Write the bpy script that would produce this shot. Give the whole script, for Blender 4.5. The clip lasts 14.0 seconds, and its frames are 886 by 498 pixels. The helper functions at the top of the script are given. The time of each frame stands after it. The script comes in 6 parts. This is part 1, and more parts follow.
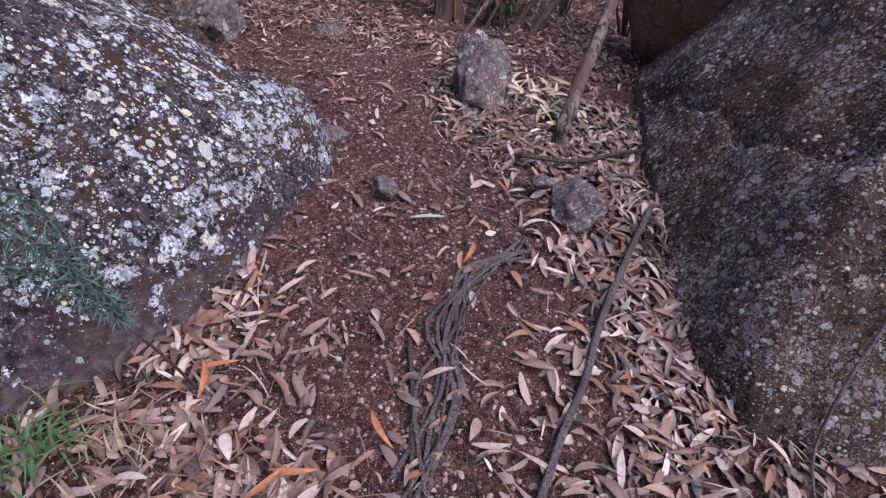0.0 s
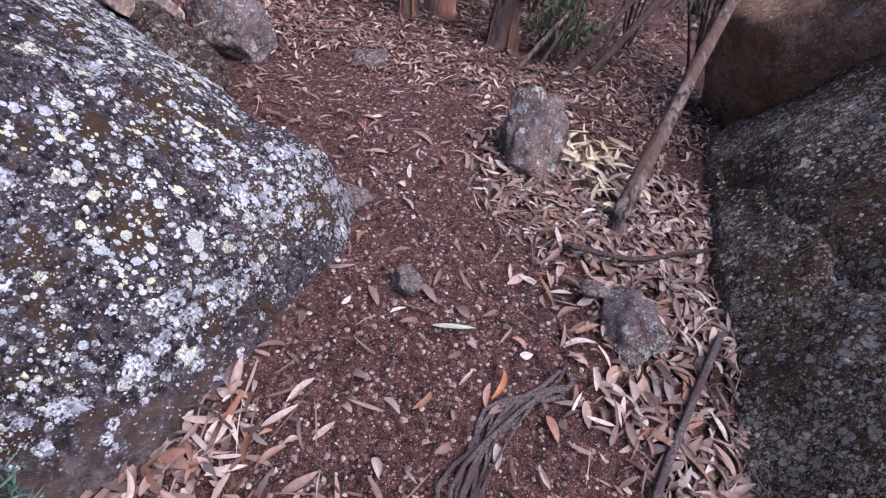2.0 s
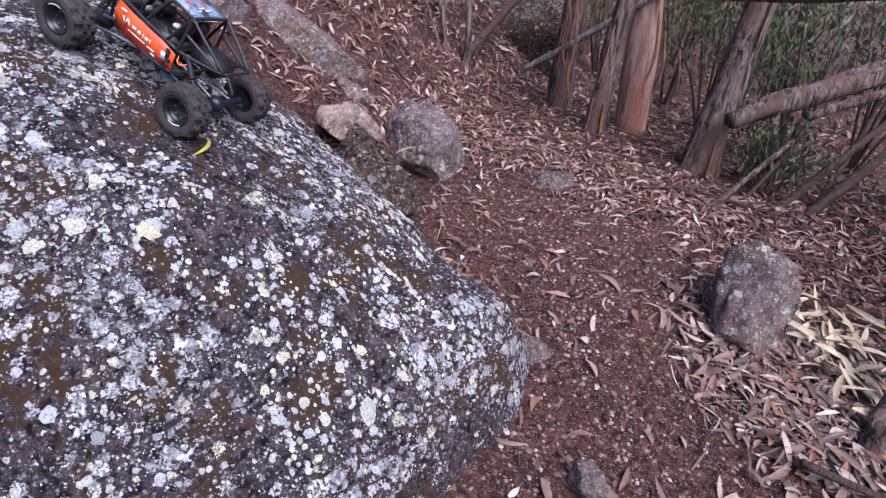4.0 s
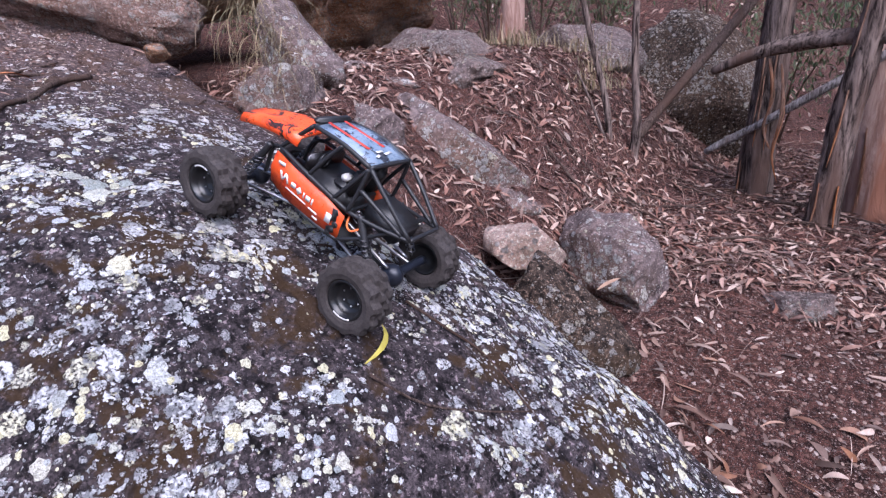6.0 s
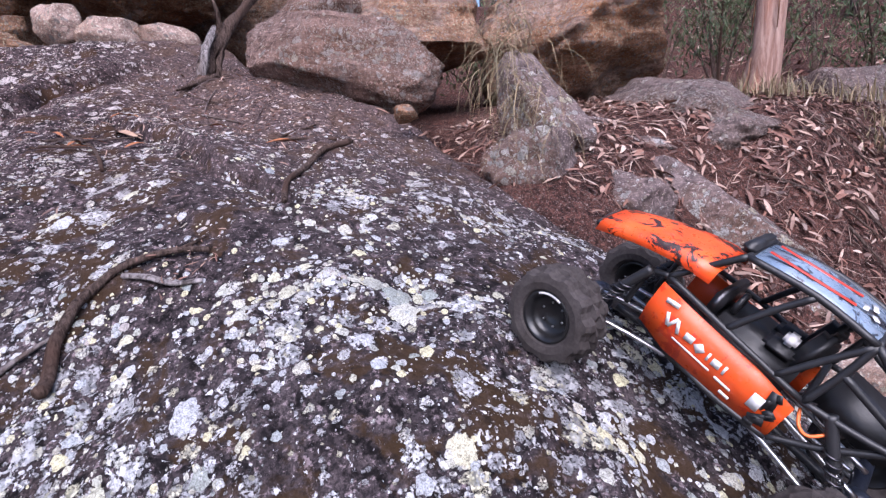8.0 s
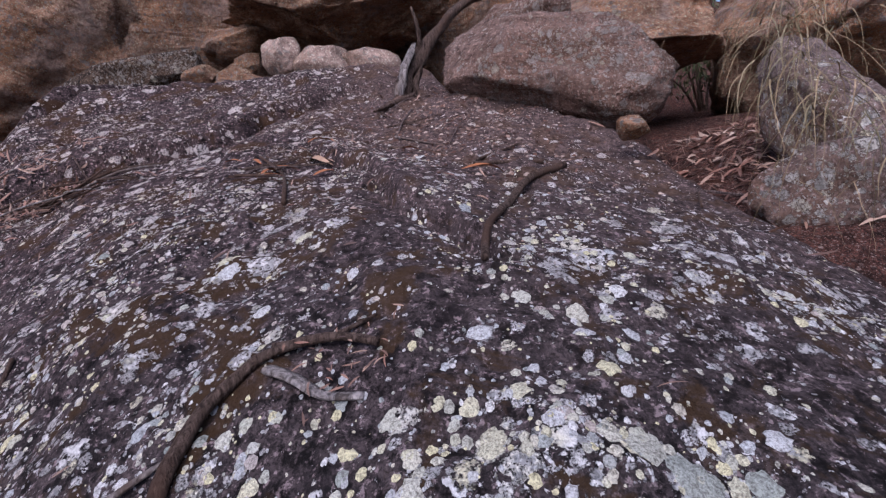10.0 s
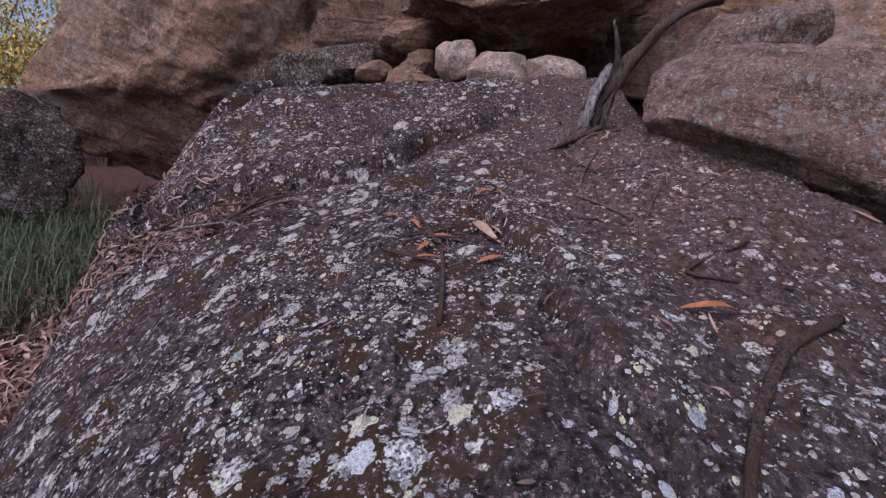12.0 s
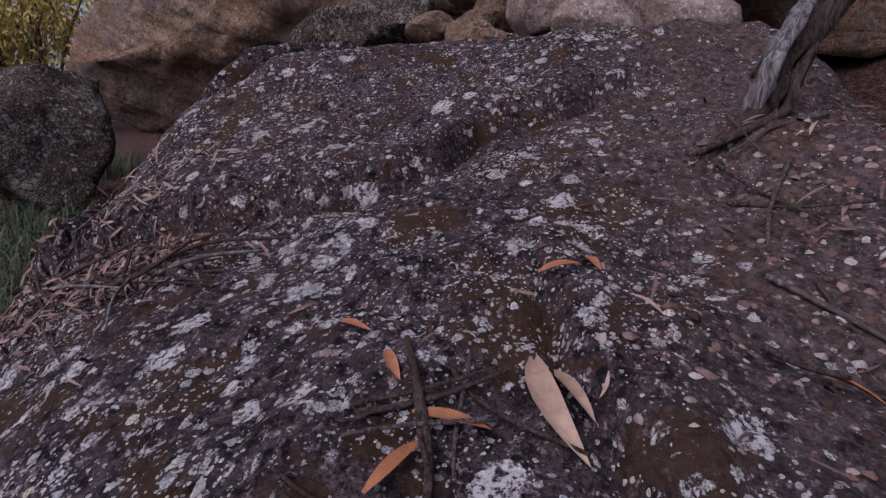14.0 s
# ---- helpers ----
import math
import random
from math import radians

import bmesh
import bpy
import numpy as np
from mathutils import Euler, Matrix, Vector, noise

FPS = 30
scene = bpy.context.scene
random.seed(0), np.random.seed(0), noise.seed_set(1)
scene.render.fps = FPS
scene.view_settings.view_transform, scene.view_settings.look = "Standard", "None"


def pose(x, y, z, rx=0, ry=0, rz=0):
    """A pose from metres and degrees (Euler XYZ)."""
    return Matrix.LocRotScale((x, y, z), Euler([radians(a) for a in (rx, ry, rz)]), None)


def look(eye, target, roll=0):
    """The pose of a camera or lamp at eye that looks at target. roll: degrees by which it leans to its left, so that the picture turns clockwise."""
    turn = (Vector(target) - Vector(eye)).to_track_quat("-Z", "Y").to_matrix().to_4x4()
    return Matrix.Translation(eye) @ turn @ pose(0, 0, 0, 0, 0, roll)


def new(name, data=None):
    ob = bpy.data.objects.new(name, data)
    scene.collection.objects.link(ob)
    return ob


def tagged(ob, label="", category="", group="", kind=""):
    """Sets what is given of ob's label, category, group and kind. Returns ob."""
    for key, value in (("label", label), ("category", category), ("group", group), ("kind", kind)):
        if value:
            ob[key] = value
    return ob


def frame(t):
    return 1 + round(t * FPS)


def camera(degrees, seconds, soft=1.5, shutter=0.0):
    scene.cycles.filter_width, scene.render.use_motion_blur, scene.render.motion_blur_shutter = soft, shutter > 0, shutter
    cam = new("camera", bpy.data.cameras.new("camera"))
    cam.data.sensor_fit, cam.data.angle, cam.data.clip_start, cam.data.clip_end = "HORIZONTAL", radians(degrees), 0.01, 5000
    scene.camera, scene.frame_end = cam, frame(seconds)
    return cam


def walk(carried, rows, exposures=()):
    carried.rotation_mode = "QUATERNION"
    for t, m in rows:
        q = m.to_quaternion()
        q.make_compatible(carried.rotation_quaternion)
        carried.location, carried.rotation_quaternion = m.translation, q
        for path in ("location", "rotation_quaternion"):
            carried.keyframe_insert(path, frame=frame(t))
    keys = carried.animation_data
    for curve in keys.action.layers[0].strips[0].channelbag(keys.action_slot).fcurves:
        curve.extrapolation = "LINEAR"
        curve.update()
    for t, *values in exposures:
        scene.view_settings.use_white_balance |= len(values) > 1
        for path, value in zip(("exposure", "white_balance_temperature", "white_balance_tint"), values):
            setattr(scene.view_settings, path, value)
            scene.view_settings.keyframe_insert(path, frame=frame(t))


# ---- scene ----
from mathutils.bvhtree import BVHTree

cam = camera(83.0, 14.0, 1.3)
PATH = [
    (0, (0.2569, -0.0428, 0.8758), (0.1765, 0.8009, 0.3450), -1.01),
    (0.5, (0.3242, 0.1200, 0.9726), (0.1887, 0.9470, 0.4270), -2.07),
    (1, (0.2933, 0.1683, 0.9792), (0.1389, 0.9862, 0.4251), -3.38),
    (1.5, (0.2114, 0.2648, 1.0263), (0.0871, 1.0866, 0.4703), -0.05),
    (2, (0.1717, 0.3961, 1.0398), (0.0508, 1.2225, 0.4899), 3.93),
    (2.5, (0.1834, 0.5946, 1.0990), (-0.0445, 1.3876, 0.5340), 5.67),
    (3, (0.1244, 0.6468, 1.1729), (-0.2267, 1.4090, 0.6291), 3.44),
    (3.2, (0.0863, 0.6228, 1.1685), (-0.2897, 1.3844, 0.6407), 3.34),
    (5.3, (-0.3656, 0.6643, 1.2040), (-0.8443, 1.4866, 0.8965), -1.82),
    (5.5, (-0.4258, 0.7556, 1.2092), (-0.9408, 1.5586, 0.9092), -3.12),
    (6, (-0.5537, 0.9365, 1.2286), (-1.1809, 1.6574, 0.9338), -4.35),
    (6.5, (-0.6436, 0.9990, 1.2689), (-1.3470, 1.6479, 0.9787), -4.70),
    (7, (-0.7728, 0.9844, 1.2752), (-1.5309, 1.5789, 1.0071), -4.78),
    (7.5, (-0.9268, 0.9353, 1.3113), (-1.7218, 1.4952, 1.0779), -4.40),
    (7.7, (-0.9671, 0.9093, 1.3321), (-1.7753, 1.4556, 1.1122), -3.94),
    (9.8, (-1.3125, 0.9538, 1.3058), (-2.2717, 1.2139, 1.1946), -2.37),
    (10, (-1.3612, 0.9821, 1.3614), (-2.3297, 1.1813, 1.2119), -3.98),
    (10.5, (-1.4852, 0.9584, 1.5747), (-2.4565, 1.0308, 1.3485), -6.89),
    (11, (-1.6320, 0.9684, 1.5554), (-2.6073, 1.0388, 1.3460), 0.13),
    (11.5, (-1.5799, 0.9674, 1.5905), (-2.5577, 0.9671, 1.3806), 2.85),
    (12, (-1.6566, 0.9347, 1.5994), (-2.6352, 0.8647, 1.4061), 2.20),
    (12.5, (-1.9173, 0.9040, 1.6605), (-2.8819, 0.7498, 1.4464), -0.19),
    (13, (-2.0993, 1.0558, 1.6499), (-3.0500, 0.8288, 1.4386), 3.00),
    (13.5, (-2.1941, 1.0367, 1.6590), (-3.1226, 0.7635, 1.4078), 3.39),
    (14, (-2.3825, 0.9454, 1.6872), (-3.3164, 0.7111, 1.4173), 1.51),
]
EXPOSURES = [(0, 1.16, 5500, 22), (1.5, 1.42, 5500, 22), (3, 1.40, 5550, 22), (5.5, 1.46, 5500, 21), (6.5, 1.54, 5650, 22), (7.7, 1.57, 5700, 23), (10, 0.82, 5800, 23), (11, 0.82, 5720, 23), (12.5, 0.42, 5620, 23), (13.2, 0.16, 5600, 23), (14, 0.18, 5600, 23)]
walk(cam, [(t, look(eye, target, roll)) for t, eye, target, roll in PATH], EXPOSURES)

# ---- light ----
world = bpy.data.worlds.new("sky")
scene.world = world
world.use_nodes = True
wn = world.node_tree.nodes
sky = wn.new("ShaderNodeTexSky")
sky.sky_type, sky.sun_disc = "NISHITA", False
sky.sun_elevation, sky.sun_rotation = radians(51), radians(118)
sky.air_density, sky.dust_density = 1.0, 3.0
wn["Background"].inputs["Strength"].default_value = 0.08
world.node_tree.links.new(sky.outputs["Color"], wn["Background"].inputs["Color"])
sun_data = bpy.data.lights.new("sun", "SUN")
sun_data.energy, sun_data.angle, sun_data.color = 1.95, radians(55), (1.0, 0.95, 0.91)
sun = new("sun", sun_data)
sun.matrix_world = look((5.2, -2.8, 8.2), (0.0, 0.0, 1.0))


# ---- material helpers ----
class Nodes:
    """A short way to write node materials."""

    def __init__(self, name):
        self.mat = bpy.data.materials.new(name)
        self.mat.use_nodes = True
        self.tree = self.mat.node_tree
        self.bsdf = self.tree.nodes["Principled BSDF"]
        self.coord = self.tree.nodes.new("ShaderNodeTexCoord").outputs["Object"]

    def add(self, kind):
        return self.tree.nodes.new(kind)

    def put(self, socket, value):
        if isinstance(value, bpy.types.NodeSocket):
            self.tree.links.new(value, socket)
        else:
            socket.default_value = value

    def noise(self, scale, detail=4.0, rough=0.6, vector=None, distort=0.0):
        n = self.add("ShaderNodeTexNoise")
        for key, value in (("Scale", scale), ("Detail", detail), ("Roughness", rough), ("Distortion", distort)):
            n.inputs[key].default_value = value
        self.tree.links.new(vector or self.coord, n.inputs["Vector"])
        return n

    def voronoi(self, scale, vector=None, feature="F1"):
        n = self.add("ShaderNodeTexVoronoi")
        n.feature = feature
        n.inputs["Scale"].default_value = scale
        self.tree.links.new(vector or self.coord, n.inputs["Vector"])
        return n

    def ramp(self, value, *stops):
        n = self.add("ShaderNodeValToRGB")
        el = n.color_ramp.elements
        while len(el) < len(stops):
            el.new(0.5)
        for e, (at, c) in zip(el, stops):
            e.position = at
            e.color = (c, c, c, 1) if isinstance(c, (int, float)) else (*c, 1)
        self.tree.links.new(value, n.inputs["Fac"])
        return n.outputs["Color"]

    def math(self, op, a, b=0.0, clamp=False):
        n = self.add("ShaderNodeMath")
        n.operation, n.use_clamp = op, clamp
        self.put(n.inputs[0], a)
        self.put(n.inputs[1], b)
        return n.outputs[0]

    def mix(self, fac, a, b, blend="MIX"):
        n = self.add("ShaderNodeMix")
        n.data_type, n.blend_type = "RGBA", blend
        for socket, value in ((n.inputs["Factor"], fac), (n.inputs[6], a), (n.inputs[7], b)):
            if isinstance(value, tuple):
                value = (*value, 1) if len(value) == 3 else value
            self.put(socket, value)
        return n.outputs[2]

    def bump(self, height, strength=0.5, distance=0.01, normal=None):
        n = self.add("ShaderNodeBump")
        n.inputs["Strength"].default_value, n.inputs["Distance"].default_value = strength, distance
        self.tree.links.new(height, n.inputs["Height"])
        if normal:
            self.tree.links.new(normal, n.inputs["Normal"])
        return n.outputs["Normal"]

    def warp(self, scale, amount):
        """Coordinates pushed about by noise, so that spots get ragged rims."""
        n = self.noise(scale, 6.0, 0.72)
        sub = self.add("ShaderNodeVectorMath")
        sub.operation = "SUBTRACT"
        self.tree.links.new(n.outputs["Color"], sub.inputs[0])
        sub.inputs[1].default_value = (0.5, 0.5, 0.5)
        mul = self.add("ShaderNodeVectorMath")
        mul.operation = "SCALE"
        self.tree.links.new(sub.outputs[0], mul.inputs[0])
        mul.inputs["Scale"].default_value = amount
        plus = self.add("ShaderNodeVectorMath")
        plus.operation = "ADD"
        self.tree.links.new(self.coord, plus.inputs[0])
        self.tree.links.new(mul.outputs[0], plus.inputs[1])
        return plus.outputs[0]

    def out(self, colour=None, rough=0.85, normal=None, metal=0.0):
        if not isinstance(rough, bpy.types.NodeSocket) and rough > 0.8:
            # dry, dusty matter has hardly any sheen
            self.bsdf.inputs["Specular IOR Level"].default_value = 0.12
        if colour is not None:
            self.put(self.bsdf.inputs["Base Color"], (*colour, 1) if isinstance(colour, tuple) else colour)
        self.put(self.bsdf.inputs["Roughness"], rough)
        self.put(self.bsdf.inputs["Metallic"], metal)
        if normal is not None:
            self.put(self.bsdf.inputs["Normal"], normal)
        return self.mat


def plain(name, colour, rough=0.6, metal=0.0, grain=60.0, depth=0.25):
    """A surface of one colour with slight grain and relief."""
    n = Nodes(name)
    g = n.noise(grain, 5.0)
    big = n.noise(grain / 8, 3.0)
    c = n.mix(n.ramp(g.outputs["Fac"], (0.3, 0.0), (0.7, 1.0)), tuple(v * (1 - depth) for v in colour), tuple(min(1, v * (1 + depth)) for v in colour))
    c = n.mix(n.ramp(big.outputs["Fac"], (0.35, 0.0), (0.65, 1.0)), c, n.mix(1.0, c, (0.72, 0.70, 0.68), "MULTIPLY"))
    return n.out(c, rough, n.bump(g.outputs["Fac"], 0.2, 0.002), metal)


def rock_material(name, dark, light, lichen, spots, warm=(0.30, 0.14, 0.06), warm_share=0.3, moss=0.0, size=1.0, thin_west=False, relief=0.05, strata=0.0):
    """Weathered stone. spots: the share of it that pale lichen covers, lichen: its two colours."""
    n = Nodes(name)
    grain = n.noise(230, 6.0, 0.75)
    mid = n.noise(22, 8.0, 0.75)
    broad = n.noise(1.7, 6.0, 0.65)
    c = n.mix(n.ramp(mid.outputs["Fac"], (0.36, 0.0), (0.64, 1.0)), dark, light)
    c = n.mix(n.ramp(broad.outputs["Fac"], (0.62 - 0.35 * warm_share, 0.0), (0.74, 0.8)), c, warm)
    # dark low grain, coloured in for the occlusion that the bump lacks
    c = n.mix(n.ramp(grain.outputs["Fac"], (0.43, 0.8 if light[0] < 0.2 else 0.4), (0.55, 0.0)), c, (0.010, 0.009, 0.010))
    c = n.mix(n.ramp(n.noise(95, 4.0, 0.7).outputs["Fac"], (0.56, 0.0), (0.63, 0.85)), c, tuple(min(0.6, v * (2.4 if light[0] < 0.16 else 1.5)) for v in light))
    # shade of pits as dark blotches in the colour, without relief
    pit_shade = n.noise(52, 5.0, 0.7)
    c = n.mix(n.ramp(pit_shade.outputs["Fac"], (0.40, 0.9 if light[0] < 0.2 else 0.4), (0.50, 0.0)), c, tuple(v * 0.22 for v in dark))
    if moss:
        mm = n.noise(8, 7.0, 0.68, distort=0.5)
        c = n.mix(n.math("MULTIPLY", n.ramp(mm.outputs["Fac"], (0.52, 0.0), (0.58, 1.0)), moss), c, (0.045, 0.026, 0.013))
    height = n.math("MULTIPLY", grain.outputs["Fac"], 0.4)
    patch = n.ramp(n.noise(3.4, 6.0, 0.65).outputs["Fac"], (0.42, 0.0), (0.58, 1.0))
    if thin_west:
        # the cover gets thinner and browner up the dome
        where = n.add("ShaderNodeSeparateXYZ")
        n.tree.links.new(n.coord, where.inputs[0])
        east = n.ramp(n.math("ADD", n.math("MULTIPLY", n.math("ADD", where.outputs[0], 3.4), 0.4), n.math("MULTIPLY", broad.outputs["Fac"], 0.3)), (0.35, 0.0), (0.85, 1.0))
        c = n.mix(n.math("SUBTRACT", 0.75, n.math("MULTIPLY", east, 0.75)), c, n.mix(1.0, c, (1.12, 0.93, 0.88), "MULTIPLY"))
        patch = n.math("MULTIPLY", patch, n.math("ADD", n.math("MULTIPLY", east, 0.5), 0.5))
        spots = n.math("MULTIPLY", n.math("ADD", n.math("MULTIPLY", east, 0.08), 0.92), spots)
        bare = n.ramp(n.math("ADD", n.math("MULTIPLY", where.outputs[1], 0.5), n.math("MULTIPLY", broad.outputs["Fac"], 0.3)), (0.60, 0.0), (0.78, 0.8))
        bare = n.math("MULTIPLY", n.math("SUBTRACT", 1.0, east), bare)
        spots = n.math("MULTIPLY", spots, n.math("SUBTRACT", 1.0, bare))
        c = n.mix(n.math("MULTIPLY", bare, 0.5), c, n.mix(n.ramp(n.noise(60, 7.0, 0.75).outputs["Fac"], (0.40, 0.0), (0.60, 1.0)), (0.022, 0.015, 0.013), (0.22, 0.155, 0.138)))
        # no lichen where leaf litter and soil rub the foot
        foot = n.ramp(n.math("ADD", where.outputs[2], n.math("MULTIPLY", broad.outputs["Fac"], 0.25)), (0.10, 0.0), (0.27, 1.0))
        c = n.mix(n.math("MULTIPLY", n.math("SUBTRACT", 1.0, foot), 0.6), c, n.mix(n.ramp(mid.outputs["Fac"], (0.38, 0.0), (0.62, 1.0)), (0.034, 0.024, 0.022), (0.15, 0.110, 0.102)))
        spots = n.math("MULTIPLY", spots, foot)
        lichen_dull = (0.60, 0.52, 0.49)
    # ragged crusts, whose cover follows the patches
    tone = n.ramp(n.noise(6.5, 4.0, 0.6).outputs["Fac"], (0.38, tuple(v * 0.72 for v in lichen[0])), (0.50, lichen[0]), (0.60, lichen[0]), (0.68, lichen[1]))
    if thin_west:
        tone = n.mix(n.math("SUBTRACT", 0.8, n.math("MULTIPLY", east, 0.8)), tone, lichen_dull)
    cover = n.math("MULTIPLY", n.math("ADD", n.math("MULTIPLY", patch, 1.0), 0.08), spots)
    for scale, hard, gain in ((17, 0.675, 0.075), (38, 0.665, 0.08), (85, 0.67, 0.08)):
        f = n.noise(scale / size, 9.0, 0.66, distort=0.25)
        edge = n.math("SUBTRACT", hard, n.math("MULTIPLY", cover, gain))
        mask = n.ramp(n.math("ADD", n.math("SUBTRACT", f.outputs["Fac"], edge), 0.5), (0.5, 0.0), (0.515, 1.0))
        flake = n.ramp(n.noise(170, 4.0, 0.75).outputs["Fac"], (0.40, 0.5), (0.56, 0.0))
        c = n.mix(mask, c, n.mix(flake, tone, tuple(v * 0.38 for v in lichen[0])))
        height = n.math("ADD", height, n.math("MULTIPLY", mask, 0.5))
    for scale, ragged, reach, share, rim in ((12, 0.075, 0.50, 0.5, 0.03), (21, 0.05, 0.52, 0.72, 0.03), (44, 0.026, 0.52, 0.62, 0.04), (100, 0.012, 0.5, 0.5, 0.06)):
        scale, ragged = scale / size, ragged * size
        v = n.voronoi(scale, n.warp(1.3 / ragged, ragged))
        cell = n.add("ShaderNodeSeparateColor")
        n.tree.links.new(v.outputs["Color"], cell.inputs[0])
        cut = n.math("MULTIPLY", n.math("MULTIPLY", n.math("ADD", n.math("MULTIPLY", patch, 0.95), 0.12), spots), share)
        on = n.math("LESS_THAN", cell.outputs[0], cut)
        reached = n.math("MULTIPLY", n.math("ADD", n.math("MULTIPLY", cell.outputs[1], 0.6), 0.4), reach)
        inside = n.ramp(n.math("SUBTRACT", n.math("ADD", reached, 0.5), v.outputs["Distance"]), (0.5, 0.0), (0.5 + rim, 1.0))
        crumb = n.ramp(n.noise(scale * 8, 5.0, 0.75).outputs["Fac"], (0.42, 0.0), (0.50, 1.0))
        mask = n.math("MULTIPLY", n.math("MULTIPLY", inside, on), crumb)
        tint = n.ramp(cell.outputs[2], (0.0, tuple(v * 0.55 for v in lichen[0])), (0.30, tuple(v * 0.7 for v in lichen[0])), (0.55, lichen[0]), (0.75, lichen[0]), (0.95, lichen[1]))
        tint = n.mix(n.ramp(n.noise(150, 4.0, 0.7).outputs["Fac"], (0.35, 0.55), (0.6, 0.0)), tint, tuple(v * 0.45 for v in lichen[0]))
        if thin_west:
            tint = n.mix(n.math("SUBTRACT", 0.8, n.math("MULTIPLY", east, 0.8)), tint, lichen_dull)
        c = n.mix(mask, c, tint)
        height = n.math("ADD", height, n.math("MULTIPLY", mask, 0.5))
    height = n.math("ADD", height, n.math("MULTIPLY", mid.outputs["Fac"], 1.0))
    lumps = n.noise(8, 7.0, 0.62)
    if strata:
        # bedding: long level bands, some of them stained dark
        level = n.add("ShaderNodeMapping")
        level.inputs["Scale"].default_value = (0.35, 0.35, 3.2)
        level.inputs["Rotation"].default_value = (0.10, -0.16, 0.0)
        n.tree.links.new(n.coord, level.inputs["Vector"])
        band = n.noise(5.0, 7.0, 0.66, level.outputs[0], 0.6)
        c = n.mix(n.math("MULTIPLY", n.ramp(band.outputs["Fac"], (0.42, 1.0), (0.54, 0.0)), strata), c, n.mix(1.0, c, (0.42, 0.36, 0.33), "MULTIPLY"))
        grey = n.noise(2.6, 7.0, 0.68, None, 0.8)
        c = n.mix(n.math("MULTIPLY", n.ramp(grey.outputs["Fac"], (0.50, 0.0), (0.60, 0.8)), strata), c, n.mix(n.ramp(mid.outputs["Fac"], (0.38, 0.0), (0.62, 1.0)), (0.15, 0.115, 0.105), (0.42, 0.345, 0.32)))
        height = n.math("ADD", height, n.math("MULTIPLY", band.outputs["Fac"], 5.0))
    return n.out(c, 0.9, n.bump(height, 1.0, 0.009, n.bump(lumps.outputs["Fac"], 0.55 if relief < 0.1 else 0.9, relief)))


LICHEN = ((0.76, 0.76, 0.78), (0.76, 0.72, 0.52))
LICHEN_DULL = ((0.42, 0.375, 0.35), (0.44, 0.40, 0.31))
mat_main = rock_material("lichened_granite", (0.013, 0.010, 0.012), (0.118, 0.094, 0.099), LICHEN, 0.85, (0.085, 0.055, 0.045), 0.25, 0.85, 0.8, True)
mat_dark = rock_material("dark_lichened_rock", (0.016, 0.011, 0.009), (0.118, 0.082, 0.061), ((0.44, 0.41, 0.38), (0.46, 0.42, 0.33)), 0.85, (0.15, 0.080, 0.043), 0.5, 0.4, 0.5)
mat_brown = rock_material("brown_stained_rock", (0.08, 0.05, 0.034), (0.36, 0.235, 0.16), LICHEN_DULL, 0.5, (0.42, 0.21, 0.105), 0.7, 0.4, 0.5)
mat_grey = rock_material("grey_lichened_rock", (0.06, 0.044, 0.041), (0.24, 0.18, 0.165), LICHEN_DULL, 0.85, (0.22, 0.12, 0.07), 0.3, 0.3, 0.5)
mat_bank = rock_material("purple_grey_bank_rock", (0.075, 0.055, 0.054), (0.26, 0.20, 0.19), ((0.60, 0.57, 0.54), (0.56, 0.50, 0.36)), 0.7, (0.26, 0.14, 0.085), 0.5, 0.35, 0.7, False, 0.08)
mat_warm = rock_material("rust_sandstone", (0.21, 0.115, 0.075), (0.60, 0.395, 0.285), LICHEN_DULL, 0.5, (0.60, 0.27, 0.12), 0.7, 0.2, 0.6, False, 0.16, 0.55)
mat_tan_rock = rock_material("tan_lichened_rock", (0.12, 0.078, 0.066), (0.38, 0.26, 0.22), ((0.58, 0.52, 0.48), (0.54, 0.48, 0.36)), 0.85, (0.30, 0.15, 0.09), 0.6, 0.3, 0.5, False, 0.1, 0.35)
mat_pale_stone = rock_material("pale_pink_stone", (0.24, 0.165, 0.135), (0.52, 0.38, 0.32), LICHEN_DULL, 0.3, (0.35, 0.2, 0.13), 0.3, 0.2, 0.5)


